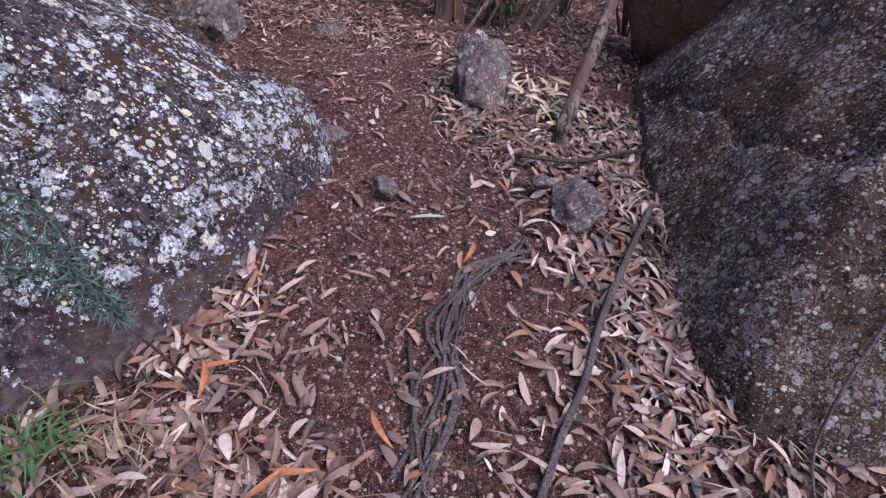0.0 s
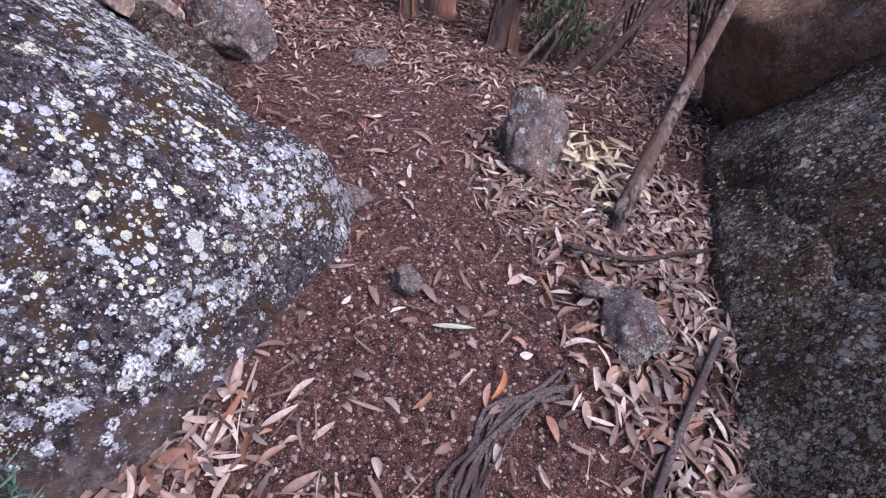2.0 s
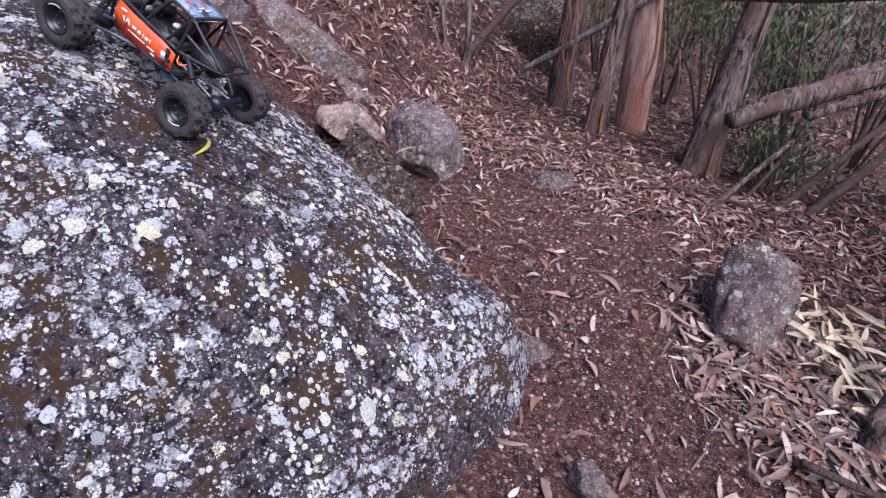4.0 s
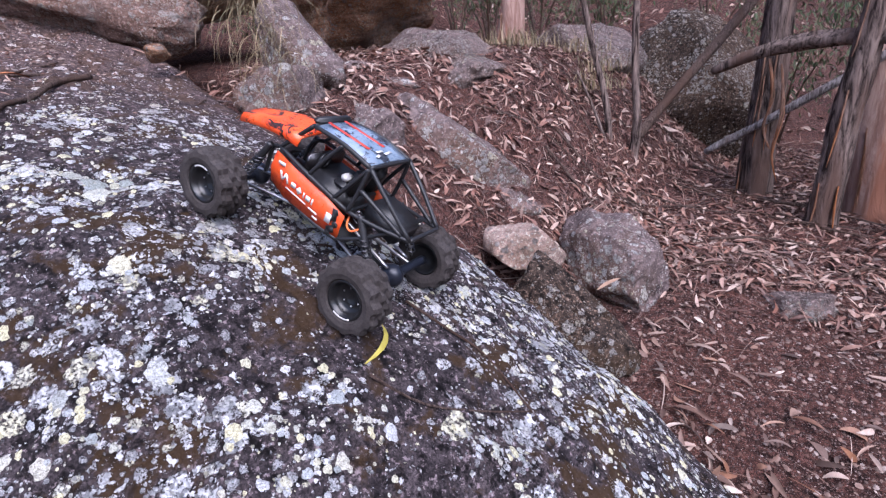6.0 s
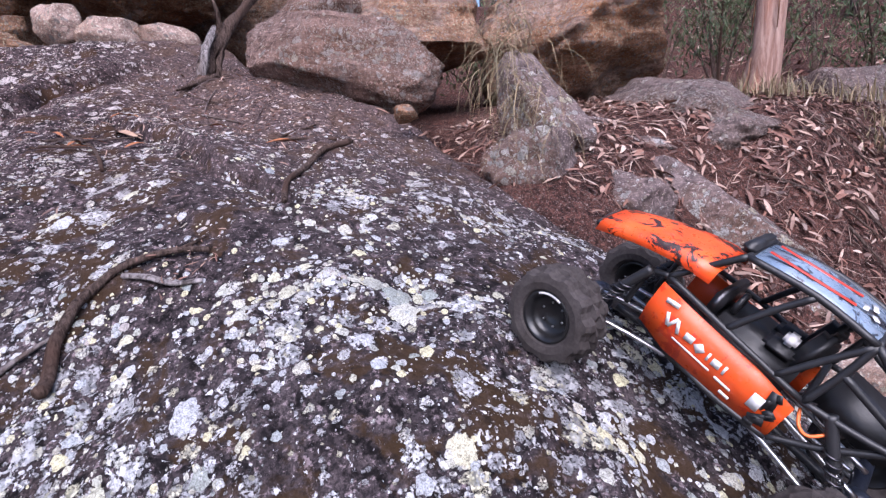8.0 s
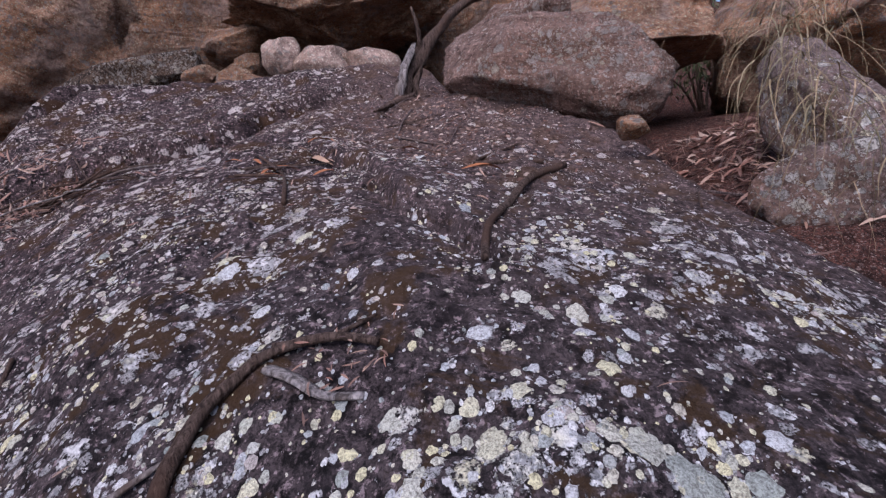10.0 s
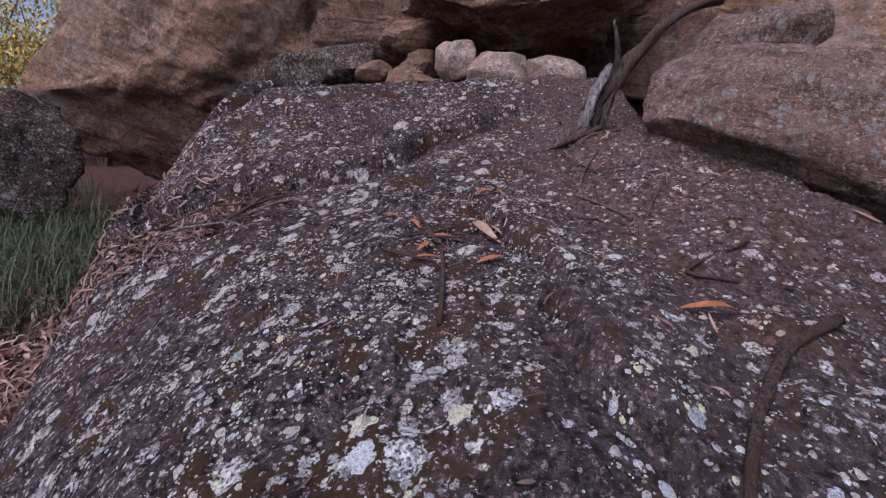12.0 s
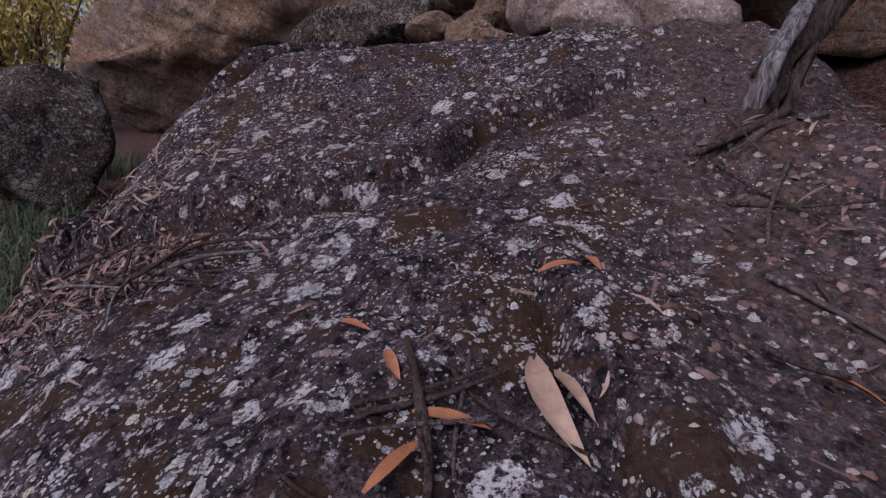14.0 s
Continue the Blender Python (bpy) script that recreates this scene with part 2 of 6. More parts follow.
def soil_material():
    n = Nodes("gritty_soil")
    g = n.noise(300, 6.0, 0.75)
    m = n.noise(34, 8.0, 0.75)
    b = n.noise(2.2, 5.0)
    c = n.mix(n.ramp(m.outputs["Fac"], (0.38, 0.0), (0.64, 1.0)), (0.014, 0.0065, 0.0055), (0.25, 0.115, 0.09))
    c = n.mix(n.ramp(b.outputs["Fac"], (0.45, 0.0), (0.7, 0.55)), c, (0.20, 0.085, 0.06))
    # dark blotches: the shade of small pits, put into the colour
    c = n.mix(n.ramp(n.noise(60, 5.0, 0.7).outputs["Fac"], (0.42, 0.65), (0.52, 0.0)), c, (0.012, 0.007, 0.006))
    for scale, share in ((75, 0.22), (150, 0.45), (260, 0.5)):
        v = n.voronoi(scale, n.warp(scale * 0.7, 0.8 / scale))
        cell = n.add("ShaderNodeSeparateColor")
        n.tree.links.new(v.outputs["Color"], cell.inputs[0])
        pebble = n.math("MULTIPLY", n.math("LESS_THAN", cell.outputs[0], share), n.ramp(v.outputs["Distance"], (0.30, 1.0), (0.40, 0.0)))
        c = n.mix(pebble, c, n.mix(n.ramp(cell.outputs[1], (0.2, 0.0), (1.0, 1.0)), (0.06, 0.034, 0.03), (0.40, 0.30, 0.27)))
    # near-black low grain stands in for the occlusion that the bump lacks
    c = n.mix(n.ramp(g.outputs["Fac"], (0.44, 0.75), (0.56, 0.0)), c, (0.007, 0.004, 0.004))
    h = n.math("ADD", n.math("ADD", n.math("MULTIPLY", pebble, 0.8), m.outputs["Fac"]), n.math("MULTIPLY", g.outputs["Fac"], 0.7))
    return n.out(c, 0.95, n.bump(h, 1.0, 0.01))


mat_soil = soil_material()


# ---- shape helpers ----
def smooth(a):
    a = min(max(a, 0.0), 1.0)
    return a * a * (3 - 2 * a)


def fbm(x, y, z, octaves=4):
    return noise.fractal(Vector((x, y, z)), 1.0, 2.0, octaves)


def mesh_object(name, bm, material, shade_smooth=True):
    data = bpy.data.meshes.new(name)
    bm.to_mesh(data)
    bm.free()
    data.materials.append(material)
    if shade_smooth:
        data.polygons.foreach_set("use_smooth", [True] * len(data.polygons))
    return new(name, data)


def part(name, bm, material, parent, label="", shade_smooth=True):
    ob = mesh_object(name, bm, material, shade_smooth)
    ob.parent = parent
    if label:
        ob["label"] = label
    return ob


def from_lists(name, verts, faces, material, shade_smooth=True):
    data = bpy.data.meshes.new(name)
    data.from_pydata([tuple(v) for v in verts], [], faces)
    data.materials.append(material)
    if shade_smooth:
        data.polygons.foreach_set("use_smooth", [True] * len(data.polygons))
    return data


def sheet(xs, ys, height):
    """A height field on the grid of xs and ys."""
    bm = bmesh.new()
    rows = [[bm.verts.new((x, y, height(x, y))) for x in xs] for y in ys]
    for a, b in zip(rows, rows[1:]):
        for i in range(len(xs) - 1):
            bm.faces.new((a[i], a[i + 1], b[i + 1], b[i]))
    return bm


def spread(near, lo, hi, fine, far):
    """Grid lines that are fine between lo and hi and grow outwards to far."""
    out = list(np.arange(lo, hi, fine))
    step, v = fine, hi
    while v < far:
        out.append(v)
        step *= 1.25
        v += step
    step, v = fine, lo - fine
    while v > -far:
        out.insert(0, v)
        step *= 1.25
        v -= step
    return out


# ---- ground and main rock ----
def ground_plain(x, y):
    u = max(y - 2, -3.0) if y < 2 else 1.2 * math.tanh((y - 2) / 1.2)
    z = 0.12 + 0.22 * u - 0.8 * math.tanh(x / 5) + 0.75 * smooth((-1.25 - x) / 1.0) * smooth((14 - y) / 6.0)
    z += 1.3 * smooth((-4.4 - x) / 2.5) * smooth((y - 0.4) / 1.2)
    z += 3.0 * smooth((y - 6.0) / 8.0) * smooth((1.0 - x) / 3.0)
    # rubble bank behind the dome
    z += 0.8 * math.exp(-(((x + 5.15) / 0.5) ** 2)) * smooth((y + 0.5) / 0.4) * smooth((1.6 - y) / 0.5)
    # the gully along the high end of the dome
    z += 0.17 * smooth((-2.9 - x) / 1.0) * smooth((-0.2 - y) / 0.6)
    # a hollow under the bank stones
    z -= 0.14 * math.exp(-(((x + 1.98) / 0.3) ** 2 + ((y - 2.75) / 0.3) ** 2))
    far = math.hypot(x, y)
    z += 7 * smooth((far - 40) / 160)
    return z


def ground_h(x, y):
    return ground_plain(x, y) + 0.03 * fbm(x * 1.7, y * 1.7, 3, 4) + 0.012 * fbm(x * 9, y * 9, 8, 3)


def rock_top(x, y):
    cap = 0.9 + 1.7 * smooth((x + 3.9) / 1.2)
    p, q = min(max(x, -4.1), 0.0) + 2, min(max(y, -1.2), cap) - 1
    z = 1.227 +0.144 * q -0.421 * q * q +0.135 * q**3 + p * (-0.333 +0.295 * q -0.384 * q * q) + p * p * (-0.184 +0.186 * q) -0.092 * p**3
    z += 0.22 * math.exp(-(((x + 0.42) / 0.22) ** 2) - ((y - 1.85) / 0.25) ** 2)
    return z + 0.2 * max(0.0, -4.1 - x)


ROCK_EDGE = [(-0.50, 1.10), (-0.46, 1.24), (-0.42, 1.42), (-0.38, 1.59), (-0.355, 1.76), (-0.37, 1.90), (-0.50, 2.0), (-0.74, 2.07), (-1.05, 2.08), (-1.42, 2.08), (-1.75, 2.02), (-2.1, 1.95), (-2.5, 2.0),
             (-2.75, 1.95), (-3.3, 1.8), (-3.75, 1.65), (-4.5, 1.5), (-4.8, 0.9), (-4.8, 0.3), (-4.5, -0.1), (-4.2, -0.3), (-3.85, -0.40), (-3.5, -0.44), (-3.2, -0.46),
             (-2.6, -0.2), (-2.1, 0.1), (-1.6, 0.3), (-1.02, 0.43), (-0.72, 0.62), (-0.60, 0.82), (-0.54, 0.95)]


def inside_depth(x, y, poly):
    """How far inside the outline a place lies; negative outside."""
    best, inside = 1e9, False
    for (ax, ay), (bx, by) in zip(poly, poly[1:] + poly[:1]):
        dx, dy = bx - ax, by - ay
        k = min(max(((x - ax) * dx + (y - ay) * dy) / (dx * dx + dy * dy), 0), 1)
        best = min(best, (x - ax - k * dx) ** 2 + (y - ay - k * dy) ** 2)
        if (ay > y) != (by > y) and x < ax + (y - ay) * dx / dy:
            inside = not inside
    return math.sqrt(best) * (1 if inside else -1)


DEPTHS = [[inside_depth(-6 + 0.05 * i, -1.6 + 0.05 * j, ROCK_EDGE) for j in range(92)] for i in range(124)]


def rock_depth(x, y):
    """The same, read from a table."""
    u, v = min(max((x + 6) / 0.05, 0), 122), min(max((y + 1.6) / 0.05, 0), 90)
    i, j = int(u), int(v)
    u, v = u - i, v - j
    return (DEPTHS[i][j] * (1 - v) + DEPTHS[i][j + 1] * v) * (1 - u) + (DEPTHS[i + 1][j] * (1 - v) + DEPTHS[i + 1][j + 1] * v) * u


GROOVES = [([(-3.30, -0.30), (-3.299, -0.02), (-3.289, 0.249), (-3.347, 0.46), (-3.489, 0.663), (-3.651, 0.723), (-3.725, 0.911), (-3.80, 1.0)], 0.018, 0.075),
           ([(-3.0, 0.93), (-2.89, 0.955), (-2.80, 1.0), (-2.709, 1.045), (-2.581, 1.092), (-2.492, 1.057), (-2.405, 1.086), (-2.319, 1.089), (-2.262, 1.124), (-2.218, 1.149), (-2.167, 1.162), (-2.10, 1.19)], 0.013, 0.036),
           ([(-3.38, -0.30), (-3.62, -0.384), (-3.80, -0.40), (-3.98, -0.25), (-4.18, -0.14), (-4.38, -0.03)], 0.026, 0.075)]


def along(x, y, line):
    """The distance from a line of points, with its sign by the side."""
    best, sign = 1e9, 1
    for (ax, ay), (bx, by) in zip(line, line[1:]):
        dx, dy = bx - ax, by - ay
        k = min(max(((x - ax) * dx + (y - ay) * dy) / (dx * dx + dy * dy), 0), 1)
        d = (x - ax - k * dx) ** 2 + (y - ay - k * dy) ** 2
        if d < best:
            best, sign = d, 1 if dx * (y - ay) - dy * (x - ax) > 0 else -1
    return math.sqrt(best) * sign


def rock_h(x, y):
    d = rock_depth(x, y) + 0.035 * fbm(x * 2.4, y * 2.4, 1, 3)
    z = rock_top(x, y) + 0.026 * fbm(x * 3, y * 3, 5, 5) + 0.009 * fbm(x * 11, y * 11, 2, 4) - 0.024 * abs(fbm(x * 4.5 + 0.6 * y, y * 3.2, 7, 4)) + 0.0035 * fbm(x * 34, y * 34, 6, 3)
    if x < -2.0:
        for line, width, depth in GROOVES:
            g = along(x, y, line) + 0.010 * fbm(x * 9, y * 9, 4, 4)
            if abs(g) < 0.4:
                z -= 1.0 * depth * math.exp(-((g / width) ** 2)) - 0.55 * depth * math.tanh(g / width) * math.exp(-abs(g) / 0.12)
    if d < 0.12:
        z -= 0.9 * (0.12 - d) ** 2 / 0.12 if d > 0 else 0.108 + 3.2 * -d
    return z


ground = mesh_object("ground", sheet(spread(0, -6.5, 2.2, 0.045, 420), spread(0, -2.5, 7.0, 0.045, 420), ground_h), mat_soil)
tagged(ground, "reddish gritty soil track strewn with leaf litter", "ground", kind="structure")


def build_main_rock():
    bm = sheet(np.arange(-5.3, -0.1, 0.0125), np.arange(-1.0, 2.3, 0.0125), rock_h)
    low = [v for v in bm.verts if v.co.z < ground_plain(v.co.x, v.co.y) - 0.25]
    bmesh.ops.delete(bm, geom=low, context="VERTS")
    return mesh_object("boulder", bm, mat_main)


main_rock = tagged(build_main_rock(), "huge dark domed boulder crusted with white lichen", "rock", kind="structure")


def boulder(name, centre, size, turn=0.0, tilt=(0.0, 0.0), seed=0, material=None, label="", blocky=0.6, rough=0.1, detail=4, group="", crack=None, facet=0.66):
    """A stone: a rounded block with worn facets. size: half its length, depth and height; blocky: 0 round, 1 square."""
    bm = bmesh.new()
    bmesh.ops.create_icosphere(bm, subdivisions=detail, radius=1)
    power = 2 + 5 * blocky
    rnd = random.Random(seed)
    cuts = [(Vector((rnd.gauss(0, 1), rnd.gauss(0, 1), rnd.gauss(0, 1))).normalized(), rnd.uniform(facet, 0.95)) for _ in range(12)]
    mean = max(size)
    for v in bm.verts:
        d = v.co.normalized()
        r = (abs(d.x) ** power + abs(d.y) ** power + abs(d.z) ** power) ** (-1 / power)
        p = d * r
        for normal, at in cuts:
            over = p.dot(normal) - at
            if over > 0:
                p -= normal * over * 0.94
        k = fbm(d.x * 1.6 + seed, d.y * 1.6, d.z * 1.6, 5) * rough + fbm(d.x * 7 + seed, d.y * 7, d.z * 7, 4) * rough * 0.3
        k -= 0.35 * rough * abs(fbm(d.x * 3.1, d.y * 3.1 + seed, d.z * 4.5, 4))
        p *= 1 + k
        v.co = Vector((p.x * size[0], p.y * size[1], p.z * size[2]))
    if crack:
        # a crack across the face: start, end and the way the face looks
        m = pose(*centre, tilt[0], tilt[1], turn).inverted()
        a, b = m @ Vector(crack[0]), m @ Vector(crack[1])
        face = (m.to_3x3() @ Vector(crack[2])).normalized()
        across = (b - a).cross(face).normalized()
        for v in bm.verts:
            g = (v.co - a).dot(across) + 0.05 * fbm(v.co.x * 2, v.co.y * 2, v.co.z * 2, 3)
            v.co -= face * (0.05 * math.exp(-((g / 0.02) ** 2)) + (0.045 if g > 0 else 0.0))
    ob = mesh_object(name, bm, material)
    ob.matrix_world = pose(*centre, tilt[0], tilt[1], turn)
    return tagged(ob, label, "rock", group)




FOOT = [(1.15, 3.1), (1.04, 2.7), (0.99, 2.2), (0.95, 1.8), (0.90, 1.45), (0.89, 1.14), (0.99, 0.94), (1.32, 0.90), (1.9, 0.75), (3.2, 0.6), (3.6, 2.0), (3.2, 3.6), (1.6, 3.7)]
SEAM = [(1.0, 3.1), (1.055, 2.886), (1.11, 2.45), (1.15, 2.05), (1.18, 1.76), (1.29, 1.45), (1.52, 1.2), (1.9, 1.0)]


def side_rock_h(x, y):
    d = inside_depth(x, y, FOOT) + 0.04 * fbm(x * 2.2, y * 2.2, 21, 3)
    g = along(x, y, SEAM) + 0.018 * fbm(x * 5, y * 5, 14, 4)
    z = ground_plain(0.87, y) + 0.03 + (1.5 * math.tanh(0.82 * d) if d > 0 else 3 * d)
    z += 0.05 * fbm(x * 1.8, y * 1.8, 15, 5) + 0.012 * fbm(x * 11, y * 11, 16, 4) - 0.03 * abs(fbm(x * 4, y * 3, 17, 4))
    z += 0.012 * smooth(0.5 - g / 0.05) - 0.045 * math.exp(-((g / 0.014) ** 2))
    return z


def build_side_rock():
    bm = sheet(list(np.arange(0.5, 1.75, 0.0125)) + list(np.arange(1.75, 4.0, 0.06)), np.arange(0.4, 3.9, 0.02), side_rock_h)
    low = [v for v in bm.verts if v.co.z < ground_plain(v.co.x, v.co.y) - 0.25]
    bmesh.ops.delete(bm, geom=low, context="VERTS")
    return mesh_object("boulder", bm, mat_dark)


side_rock = tagged(build_side_rock(), "large dark lichen-mottled boulder beside the leafy track", "rock", kind="structure")
# ---- lichen on the dome ----
def lichen_material(name, shades):
    """Crusts that differ one from another, with a crumbly surface."""
    n = Nodes(name)
    pick = n.add("ShaderNodeNewGeometry").outputs["Random Per Island"]
    c = n.ramp(pick, *[(i / len(shades), v) for i, v in enumerate(shades)])
    crumb = n.noise(210, 5.0, 0.75)
    fine = n.noise(520, 3.0, 0.7)
    c = n.mix(n.ramp(crumb.outputs["Fac"], (0.36, 0.85), (0.52, 0.0)), c, n.mix(1.0, c, (0.30, 0.28, 0.27), "MULTIPLY"))
    c = n.mix(n.ramp(fine.outputs["Fac"], (0.40, 0.5), (0.55, 0.0)), c, (0.05, 0.045, 0.045))
    return n.out(c, 0.92, n.bump(n.math("ADD", crumb.outputs["Fac"], fine.outputs["Fac"]), 0.9, 0.004))


mat_rosette = lichen_material("pale_crust_lichen", [(0.68, 0.68, 0.70), (0.48, 0.51, 0.54), (0.81, 0.81, 0.82), (0.40, 0.43, 0.45), (0.75, 0.72, 0.52), (0.59, 0.62, 0.66), (0.35, 0.39, 0.37), (0.73, 0.70, 0.59), (0.55, 0.57, 0.51), (0.77, 0.73, 0.48)])
mat_rosette_dull = lichen_material("dull_crust_lichen", [(0.60, 0.53, 0.49), (0.46, 0.40, 0.38), (0.72, 0.65, 0.59), (0.40, 0.40, 0.38), (0.70, 0.65, 0.52), (0.53, 0.48, 0.46)])


def add_crust(verts, faces, dome, place, normal, r, rnd_, sides, rings):
    """One lobed crust that hugs the rock and is thickest inside its rim."""
    lobes = [(k, rnd_.uniform(-1, 1) / k**0.5, rnd_.uniform(0, 6.28)) for k in (2, 3, 5, 7)]
    across = normal.cross(Vector((0.3, 1, 0))).normalized()
    along_ = normal.cross(across)
    squash, turn = rnd_.uniform(0.7, 1.0), rnd_.uniform(0, 6.28)
    base = len(verts)
    verts.append(place + normal * 0.0014)
    for i in range(rings):
        f = (i + 1) / rings
        for k in range(sides):
            a = 6.2832 * k / sides
            rr = r * f * (1 + 0.24 * sum(w * math.sin(m * a + ph) for m, w, ph in lobes) * f + rnd_.uniform(-0.16, 0.16) * f)
            u, v = rr * math.cos(a + turn), rr * squash * math.sin(a + turn)
            q = place + across * u + along_ * v
            if rings > 1:
                q = dome.find_nearest(q)[0] or q
            verts.append(q + normal * (-0.0007 if f == 1 else 0.0022))
    faces.extend((base, base + 1 + k, base + 1 + (k + 1) % sides) for k in range(sides))
    for i in range(rings - 1):
        p = base + 1 + i * sides
        faces.extend((p + k, p + sides + k, p + sides + (k + 1) % sides, p + (k + 1) % sides) for k in range(sides))


# the large crusts that stand out: place and radius
BIG_CRUSTS = [(-1.697, 1.206, 0.024), (-1.63, 1.223, 0.040), (-1.735, 1.089, 0.022), (-1.876, 1.24, 0.022), (-1.906, 1.31, 0.020), (-1.418, 1.17, 0.028), (-1.633, 0.929, 0.028), (-1.667, 1.23, 0.034),
              (-1.17, 1.022, 0.022), (-1.136, 1.025, 0.022), (-1.258, 1.135, 0.028), (-0.946, 1.479, 0.014), (-0.906, 1.657, 0.012), (-1.411, 0.946, 0.028), (-1.022, 1.195, 0.026), (-1.112, 1.093, 0.03),
              (-0.964, 0.90, 0.02), (-1.018, 1.18, 0.03), (-0.586, 1.326, 0.04), (-2.251, 0.794, 0.026), (-2.197, 0.806, 0.03), (-2.249, 0.92, 0.026), (-2.146, 1.147, 0.022), (-2.228, 1.206, 0.02), (-2.647, 1.209, 0.028), (-2.632, 1.113, 0.02)]


def scatter_lichen():
    rnd_ = random.Random(404)
    dome = BVHTree.FromPolygons([v.co for v in main_rock.data.vertices], [tuple(p.vertices) for p in main_rock.data.polygons])
    east, west = ([], []), ([], [])

    def crust(x, y, r, up, big=False):
        place, normal = dome.ray_cast(Vector((x, y, 6.0)), Vector((0, 0, -1)))[:2]
        if place and place.z > ground_plain(x, y) + 0.05:
            sides, rings = (20, 3) if big else (13, 2) if r > 0.006 else (8, 1)
            add_crust(*(east if rnd_.random() < up * 1.2 - 0.1 else west), dome, place, normal, r, rnd_, sides, rings)

    def cover(x, y):
        """How thickly lichen grows: in drifts, thin high up and on the rubbed foot."""
        if rock_depth(x, y) < 0.01:
            return 0.0
        up = smooth((x + 3.3) / 2.0)
        drift = 0.56 + 1.4 * fbm(x * 2.6, y * 2.6, 31, 3) + 0.8 * fbm(x * 9, y * 9, 33, 2)
        d = (0.50 + 0.50 * up) * smooth(drift) * smooth((rock_top(x, y) - ground_plain(x, y) - 0.10) / 0.20)
        return d * (1 - 0.85 * (1 - up) * smooth((y - 0.95) / 0.35))

    for x, y, r in BIG_CRUSTS:
        crust(x, y, r * 0.8, 1.0, True)
        for _ in range(7):
            crust(x + rnd_.gauss(0, r * 0.9), y + rnd_.gauss(0, r * 0.9), rnd_.uniform(0.0025, 0.007), 1.0)
    clumps = singles = 0
    while clumps < 1600:
        x, y = rnd_.uniform(-4.5, -0.45), rnd_.uniform(-0.45, 2.05)
        if rnd_.random() > cover(x, y):
            continue
        clumps += 1
        up, reach = smooth((x + 3.3) / 2.0), rnd_.uniform(0.010, 0.026)
        fine = 0.5 + 0.5 * up
        crust(x, y, (0.005 + 0.011 * rnd_.random() ** 1.8) * fine, up)
        for _ in range(rnd_.randrange(3, 11) + int(13 * (1 - up))):
            crust(x + rnd_.gauss(0, reach), y + rnd_.gauss(0, reach), (0.0022 + 0.006 * rnd_.random() ** 1.8) * fine, up)
    while singles < 4000:
        x, y = rnd_.uniform(-4.5, -0.45), rnd_.uniform(-0.45, 2.05)
        if rnd_.random() > 0.15 + cover(x, y):
            continue
        singles += 1
        crust(x, y, 0.0018 + 0.007 * rnd_.random() ** 3, smooth((x + 3.3) / 2.0))
    for (verts, faces), mat, label in ((east, mat_rosette, "crusty white and grey lichen rosettes on the dome"), (west, mat_rosette_dull, "dull pinkish-grey lichen crusts high on the dome")):
        tagged(new("lichen", from_lists("lichen", verts, faces, mat)), label, "lichen", kind="stuff")


scatter_lichen()


def scatter_specks():
    """Small dull crusts on the dark boulder beside the track."""
    rnd_ = random.Random(405)
    face = BVHTree.FromPolygons([v.co for v in side_rock.data.vertices], [tuple(p.vertices) for p in side_rock.data.polygons])
    verts, faces, made = [], [], 0
    while made < 2800:
        x, y = 0.62 + 1.3 * rnd_.random() ** 1.5, rnd_.uniform(0.7, 3.3)
        place, normal = face.ray_cast(Vector((x, y, 6.0)), Vector((0, 0, -1)))[:2]
        if not place or place.z < ground_plain(x, y) + 0.03 or rnd_.random() > smooth(0.55 + 1.3 * fbm(x * 2.4, y * 2.4, 51, 3)):
            continue
        made += 1
        r = 0.0016 + 0.0085 * rnd_.random() ** 3
        add_crust(verts, faces, face, place, normal, r, rnd_, 12 if r > 0.005 else 7, 2 if r > 0.005 else 1)
    tagged(new("lichen", from_lists("lichen", verts, faces, mat_rosette_dull)), "grey lichen specks on the dark boulder", "lichen", kind="stuff")


scatter_specks()
# ---- boulders ----
boulder("boulder", (2.15, 3.35, 0.55), (1.0, 0.9, 1.0), 30, (0, 10), 23, mat_brown, "brown mossy boulder stacked behind the dark boulder", 0.5, 0.1, 5)
boulder("boulder", (0.225, 2.50, 0.20), (0.19, 0.17, 0.27), 20, (0, 6), 12, mat_bank, "upright grey boulder standing in pale leaf litter", 0.3, 0.2, 5)
boulder("stone", (0.61, 1.69, -0.005), (0.10, 0.17, 0.085), 15, (0, 0), 6, mat_bank, "half-buried grey stone in dry leaves", 0.2, 0.15)
boulder("stone", (0.48, 1.76, 0.06), (0.045, 0.04, 0.03), 15, (0, 0), 31, mat_grey, "small round pale stone among dry leaves", 0.2, 0.15, 3)
boulder("stone", (-0.115, 1.62, 0.09), (0.06, 0.055, 0.04), 40, (0, 0), 32, mat_grey, "small grey stone on the bare track", 0.3, 0.15, 3)
boulder("stone", (-0.66, 2.98, 0.40), (0.12, 0.08, 0.06), 10, (0, 0), 33, mat_grey, "flat pinkish stone on the bare track", 0.3, 0.15, 4)
boulder("stone", (-0.40, 1.95, 0.16), (0.07, 0.06, 0.04), 40, (0, 0), 34, mat_grey, "low brown stone against the domed boulder", 0.3, 0.15, 3)
boulder("boulder", (-1.29, 2.78, 0.56), (0.27, 0.15, 0.16), -32, (0, 26), 7, mat_bank, "pale lichened block beside the domed boulder", 0.7, 0.13, 5, "", None, 0.78)
boulder("boulder", (-1.21, 2.22, 0.53), (0.23, 0.12, 0.09), -14, (6, 34), 24, mat_dark, "low dark slab wedged against the domed boulder", 0.75, 0.1, 5, "", None, 0.8)
